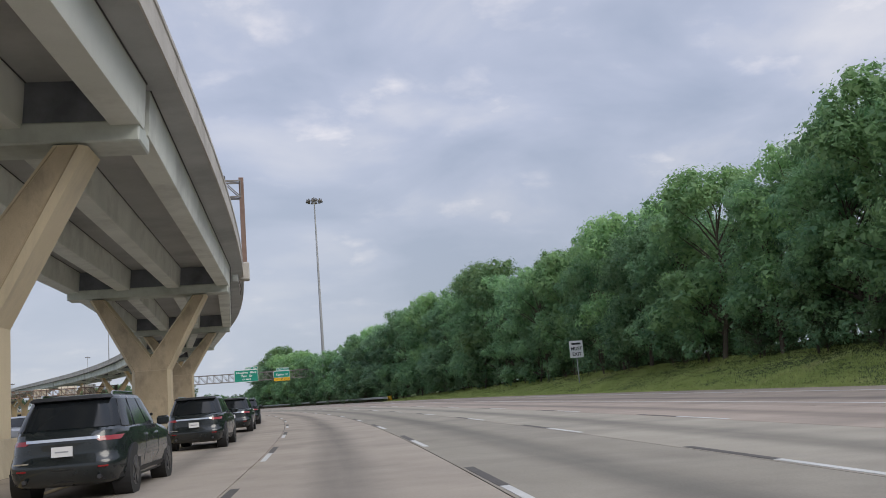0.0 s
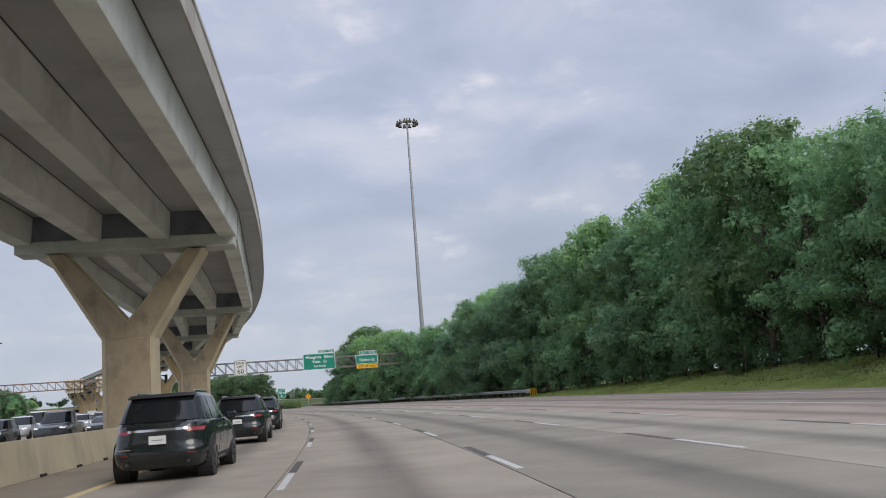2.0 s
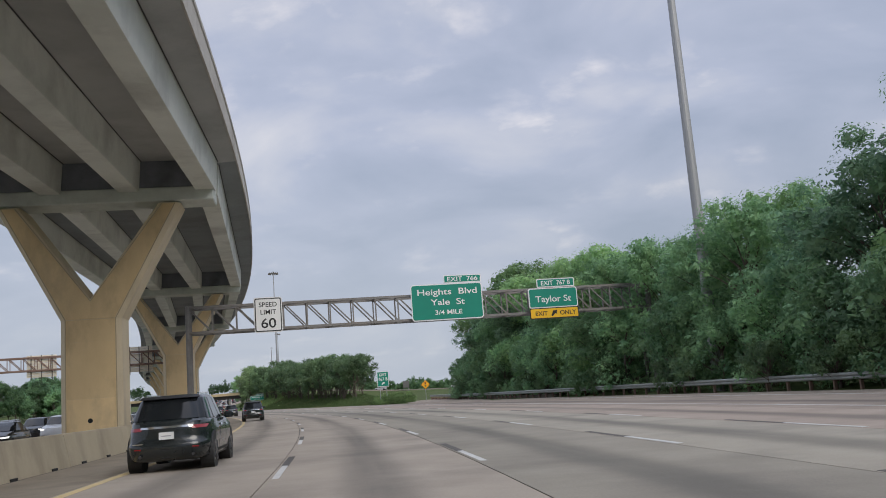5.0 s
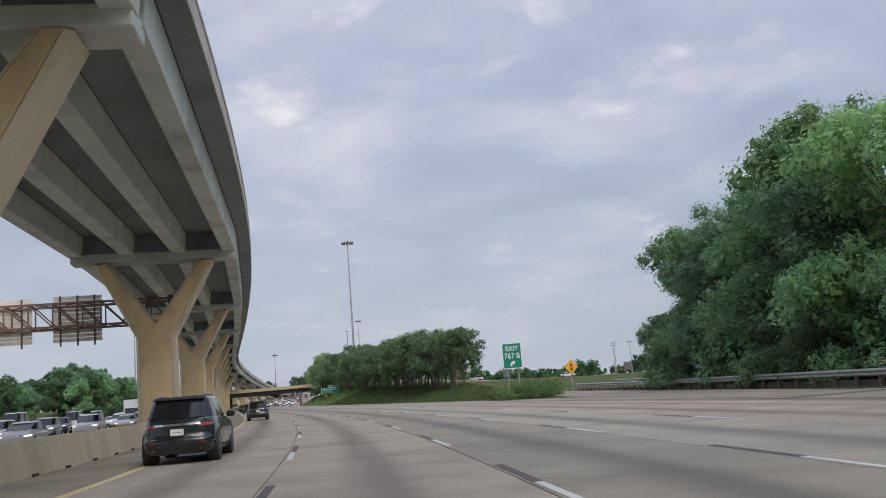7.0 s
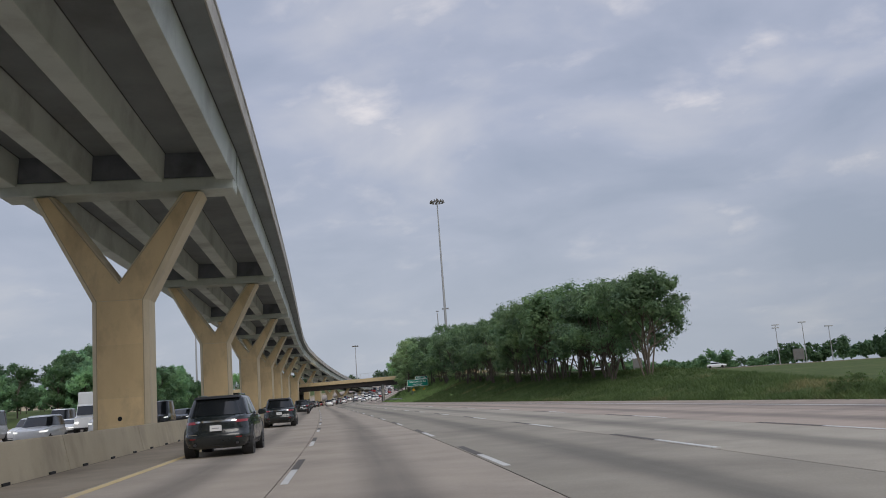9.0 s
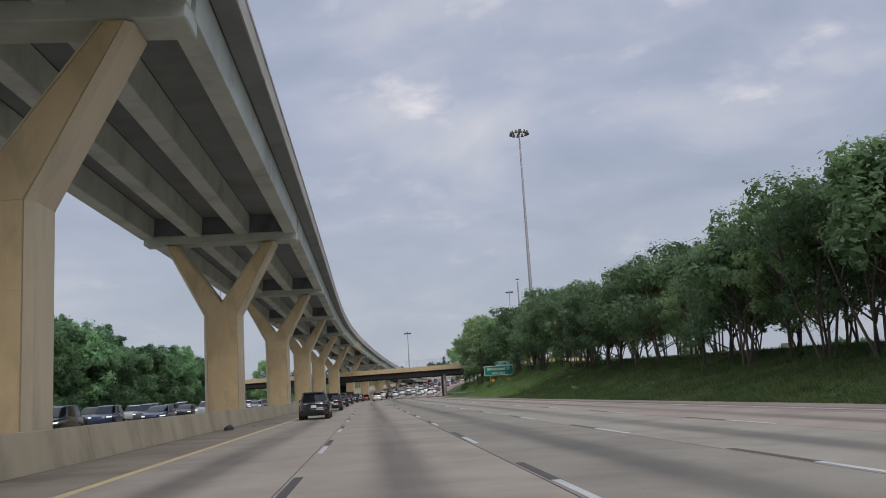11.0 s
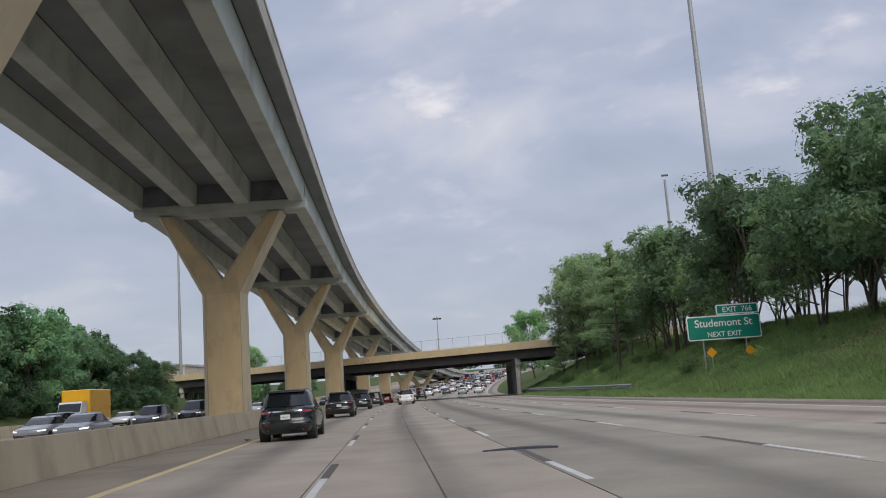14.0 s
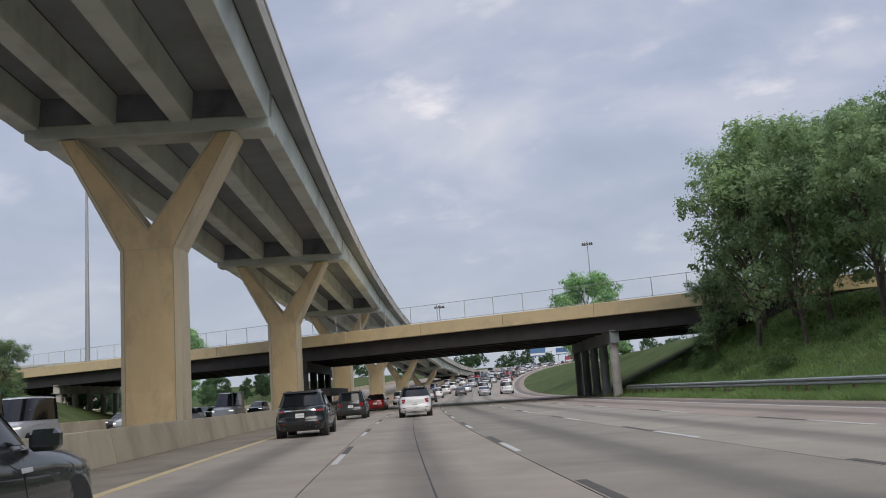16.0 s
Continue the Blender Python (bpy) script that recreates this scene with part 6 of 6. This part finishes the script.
lamp = thing("junction_box", "grey junction box with looped conduits on the girder", "electrical box", m=stand(54.8, -4.45, 10.0))
one_box("casing", (0.0, 0.45, -0.3, 0.3, 0.0, 0.5), GALV, lamp, bevel=0.04)
for k in range(3):
    bm = bmesh.new()
    pts = [Vector((0.2, 0.3, 0.25)), Vector((0.5, 1.0 + 0.2 * k, 0.2)), Vector((0.6, 2.0 + 0.2 * k, -0.2)), Vector((0.5, 2.8 + 0.3 * k, -0.5)), Vector((0.4, 3.2 + 0.3 * k, 0.4))]
    for a, b in zip(pts, pts[1:]):
        rod(bm, a, b, 0.03, sides=6)
    part("conduit", bm, STEEL, lamp)


# ---------------------------------------------------------------- rough grass
def grass_patch(seed, count, s0, s1, reach, height, blade, label, name="grass_tufts"):
    """Blades standing in tufts on the banks beside the pavement."""
    rng = np.random.default_rng(seed)
    verts = []
    for i in range(count // 7):
        s = rng.uniform(s0, s1)
        u = right_edge(s) + 0.15 + reach * rng.random() ** 1.5
        if 200 < s < 262 and u > ramp_left(s) - 0.6:
            continue
        if 262 <= s < 420 and u > ramp_left(s) - 1.0:
            continue
        patch = 0.6 + 0.9 * max(0.0, noise.noise((s * 0.2, u * 0.35, 3)) + 0.35)
        base = at(s, u, ground_level(s, u))
        for k in range(7):
            h = height * patch * rng.uniform(0.5, 1.3)
            o = Vector((rng.normal(0, 0.16), rng.normal(0, 0.16), -0.03))
            a = rng.uniform(0, math.tau)
            w = 0.024 * rng.uniform(0.7, 1.6)
            d = Vector((math.cos(a) * w, math.sin(a) * w, 0))
            lean = Vector((rng.normal(0, 0.65), rng.normal(0, 0.65), 0.9)) * h
            verts += [base + o - d, base + o + d, base + o + lean]
    tagged(mesh_object(name, verts, [(i, i + 1, i + 2) for i in range(0, len(verts), 3)], blade), label, "grass", kind="stuff")


grass_patch(21, 210000, -5, 134, 7.0, 0.16, GRASS_MOWN, "pale mown grass before the woodland")
grass_patch(22, 130000, 258, 402, 10.0, 0.30, GRASS_DULL, "rough uncut dull green grass with straw patches on the roadside bank")
grass_patch(23, 170000, 398, 505, 11.0, 0.34, GRASS_BLADE, "rough uncut green grass on the steep bank")


# ---------------------------------------------------------------- the distance
def far_woods(seed, name, s0, s1, u0, u1, count, low, high):
    """A far belt of trees: one thing that nobody could count."""
    rng = np.random.default_rng(seed)
    vs, fs, n = [], [], 0
    for i in range(count):
        s, u = rng.uniform(s0, s1), rng.uniform(u0, u1)
        h = rng.uniform(low, high)
        p = at(s, u, ground_level(s, u))
        clumps = [((p.x + rng.normal(0, 2.2), p.y + rng.normal(0, 2.2), p.z + h * rng.uniform(0.3, 0.85)), (h * 0.28, h * 0.28, h * 0.26)) for _ in range(6)]
        v, f = leaf_cloud(rng, clumps, 380, 0.5)
        vs.append(v)
        fs.append(f + n)
        n += len(v)
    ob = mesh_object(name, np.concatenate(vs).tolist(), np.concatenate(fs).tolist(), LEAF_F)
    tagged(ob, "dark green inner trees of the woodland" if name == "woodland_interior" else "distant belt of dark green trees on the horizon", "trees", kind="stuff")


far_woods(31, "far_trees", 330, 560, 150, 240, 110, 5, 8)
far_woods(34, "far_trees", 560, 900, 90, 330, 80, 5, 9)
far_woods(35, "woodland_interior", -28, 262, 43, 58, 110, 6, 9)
far_woods(32, "far_trees", 120, 620, -190, -95, 110, 6, 11)
far_woods(33, "far_trees", 900, 1300, -220, 260, 120, 7, 13)


def lot_light(s, u, h):
    p = thing("lot_light", "grey car-park light pole with twin heads in the distance", "street lamp", "far light poles", m=stand(s, u, ground_level(s, u)))
    bm = bmesh.new()
    rod(bm, (0, 0, -0.3), (0, 0, h), 0.12, 0.07)
    part("pole", bm, MAST, p)
    one_box("lamp_head", (-0.9, 0.9, -0.2, 0.2, h - 0.1, h + 0.15), MAST, p)


for s, u, h in ((431, 110, 9.4), (444, 110, 9.0), (448, 112, 9.8), (420, 110, 7.8), (395, 125, 9.0)):
    lot_light(s, u, h)


def far_building(s, u, w, d, h, label, base=0.0):
    b = thing("building", label, "building", "far buildings", m=stand(s, u, base))
    one_box("wall", (-w / 2, w / 2, 0, d, -1, h), FAR_WALL, b, bevel=0.05)
    one_box("roof", (-w / 2 - 0.3, w / 2 + 0.3, -0.3, d + 0.3, h, h + 0.6), PARAPET, b)
    for k in range(int(h // 3.4)):
        for i in range(int(w // 4)):
            x = -w / 2 + 2 + 4 * i
            one_box("window", (x - 0.9, x + 0.9, -0.06, 0.02, 1 + 3.4 * k, 2.8 + 3.4 * k), GLASS, b)


far_building(560, -112, 60, 20, 8.2, "low pale stone building with rows of windows far off")
far_building(640, -95, 30, 18, 12, "pale apartment block behind the oncoming lanes")
far_building(430, -135, 40, 20, 8, "low tan warehouse behind trees")


# ---------------------------------------------------------------- box trucks and far boards
def box_truck(s, u, colour, label):
    t = thing("box_truck", label, "truck", m=stand(s, u, 0, 180))
    one_box("chassis", (-1.0, 1.0, 0.0, 7.4, 0.5, 0.85), TRIM, t, bevel=0.04)
    b = one_box("cargo_box", (-1.2, 1.2, 0.0, 5.2, 0.95, 3.5), PAINT, t, bevel=0.05)
    b.color = (*colour, 1)
    bm = bmesh.new()
    loft(bm, [[(-1.0, 5.35, 0.6), (1.0, 5.35, 0.6), (1.0, 5.35, 2.5), (-1.0, 5.35, 2.5)], [(-1.0, 6.5, 0.6), (1.0, 6.5, 0.6), (0.95, 6.3, 2.5), (-0.95, 6.3, 2.5)], [(-1.0, 6.75, 0.6), (1.0, 6.75, 0.6), (0.95, 6.75, 1.6), (-0.95, 6.75, 1.6)], [(-0.95, 7.6, 0.65), (0.95, 7.6, 0.65), (0.9, 7.5, 1.45), (-0.9, 7.5, 1.45)]])
    c = part("cab", bm, PAINT, t)
    c.color = (0.72, 0.72, 0.70, 1)
    bm = bmesh.new()
    loft(bm, [[(-0.9, 6.38, 2.35), (0.9, 6.38, 2.35), (0.9, 6.40, 2.35), (-0.9, 6.40, 2.35)], [(-0.9, 6.76, 1.65), (0.9, 6.76, 1.65), (0.9, 6.80, 1.65), (-0.9, 6.80, 1.65)]])
    part("windscreen", bm, GLASS, t)
    for side in (-1, 1):
        one_box("head_light", (side * 0.72 - 0.14, side * 0.72 + 0.14, 7.5, 7.62, 0.95, 1.12), HEAD, t)
        for y in (1.3, 6.7):
            bm = bmesh.new()
            rod(bm, (side * 0.75, y, 0.45), (side * 1.05, y, 0.45), 0.45, sides=20)
            part("wheel", bm, TYRE, t)


box_truck(322, -19.8, (0.74, 0.74, 0.72), "white box truck with its lamps on in the oncoming lanes")
box_truck(459, -27.0, (0.80, 0.42, 0.03), "yellow box truck in the oncoming lanes")


def billboard(s, u, z0, z1, w, colour, label):
    b = thing("billboard", label, "sign", m=stand(s, u))
    one_box("board", (-w / 2, w / 2, 0, 0.15, z0, z1), plain("board_" + str(int(s)), colour, 0.5), b)
    one_box("band", (-w / 2 + 0.2, w / 2 - 0.2, -0.02, 0.0, z0 + (z1 - z0) * 0.12, z0 + (z1 - z0) * 0.34), SIGN_WHITE, b)
    for x in (-w * 0.3, w * 0.3):
        one_box("post", (x - 0.1, x + 0.1, 0.16, 0.3, -0.5, z1 - 0.2), STEEL, b)


billboard(408, 43.5, 5.6, 7.6, 2.2, (0.02, 0.13, 0.55), "blue and white board behind the grove")
billboard(835, 19, 5.0, 8.0, 5, (0.08, 0.16, 0.34), "blue roadside board far up the freeway")
billboard(850, 21, 1.5, 4.0, 4, (0.38, 0.07, 0.11), "red roadside board far up the freeway")
billboard(838, 8, 5.0, 9.0, 7, (0.09, 0.19, 0.34), "blue overhead board far up the freeway")


# ---------------------------------------------------------------- the street beyond the grove
def build_street():
    verts, faces = [], []
    xs = steps(47.2, 330, 6)
    for x in xs:
        for y, dz in ((1.0, 0.0), (16.0, 0.0), (16.0, -0.4), (1.0, -0.4)):
            verts.append(STREET @ Vector((x, y, street_level(x) + dz)))
    for i in range(len(xs) - 1):
        faces += [(i * 4 + (j + 1) % 4, i * 4 + j, (i + 1) * 4 + j, (i + 1) * 4 + (j + 1) % 4) for j in range(4)]
    tagged(mesh_object("street", verts, faces, SHOULDER), "pale concrete street beyond the grove", "road", kind="structure")
    for i, x, y, turned, tone in ((0, 108, 4.5, -90, COLOURS[0]), (4, 152, 4.5, -90, COLOURS[0]), (1, 80, 12, 90, COLOURS[1])):
        park(AHEAD, i, STREET @ Matrix.Translation((x, y, street_level(x))) @ Matrix.Rotation(radians(turned), 4, "Z"), tone, "on the street beyond the grove")
    for x in (92, 130):
        b = thing("guide_sign", "pale back of a street sign beyond the grass bank", "sign", m=STREET @ Matrix.Translation((x, -1.0, street_level(x) - 0.3)))
        one_box("board", (-1.2, 1.2, 0.0, 0.06, 1.1, 3.6), STEEL, b)
        for q in (-0.9, 0.9):
            one_box("post", (q - 0.06, q + 0.06, 0.07, 0.2, -0.3, 3.7), GALV, b)


build_street()


# ---------------------------------------------------------------- wooden pole in the grove
up = thing("utility_pole", "weathered grey wooden utility pole behind the grove", "utility pole", m=stand(468.6, 29.9, ground_level(468.6, 29.9)))
bm = bmesh.new()
rod(bm, (0, 0, -0.5), (0, 0, 21.9 - ground_level(468.6, 29.9)), 0.19, 0.12, 12)
part("pole", bm, MAST, up)
for z, w in ((20.3, 0.35), (15.2, 0.25)):
    one_box("bracket", (-w, w, -0.2, -0.1, z - 3.2, z - 3.0), BRONZE, up)


# ---------------------------------------------------------------- scraps on the shoulder
def scrap(s, u, length, width, high, turned, label, name):
    t = thing(name, label, "debris", m=stand(s, u, 0.006, turned))
    rings = []
    for i in range(9):
        f = i / 8
        y = (f - 0.5) * length
        x = 0.10 * length * (1 - (2 * f - 1) ** 2)
        h = high * (0.45 + 0.55 * math.sin(math.pi * min(1, 0.15 + f * 0.9)))
        w = width * (0.6 + 0.4 * math.sin(math.pi * (0.1 + 0.8 * f)))
        rings.append([(x - w / 2, y, 0.0), (x - w * 0.30, y, h * 0.75), (x, y, h), (x + w * 0.35, y, h * 0.6), (x + w / 2, y, 0.0)])
    bm = bmesh.new()
    loft(bm, rings)
    bmesh.ops.recalc_face_normals(bm, faces=bm.faces)
    part("piece", bm, TRIM, t)


scrap(338.6, -7.05, 1.7, 0.30, 0.26, 4, "broken black plastic bumper lying by the barrier", "bumper_debris")
scrap(409.9, -5.45, 1.1, 0.12, 0.035, 12, "black strip of tyre tread on the shoulder", "tyre_scrap")
scrap(342.6, -6.3, 0.8, 0.10, 0.03, 10, "thin strip of tyre tread on the shoulder", "tyre_scrap")
scrap(394.8, 2.35, 1.5, 0.30, 0.05, 75, "flat torn piece of tyre tread on the lane line", "tyre_scrap")
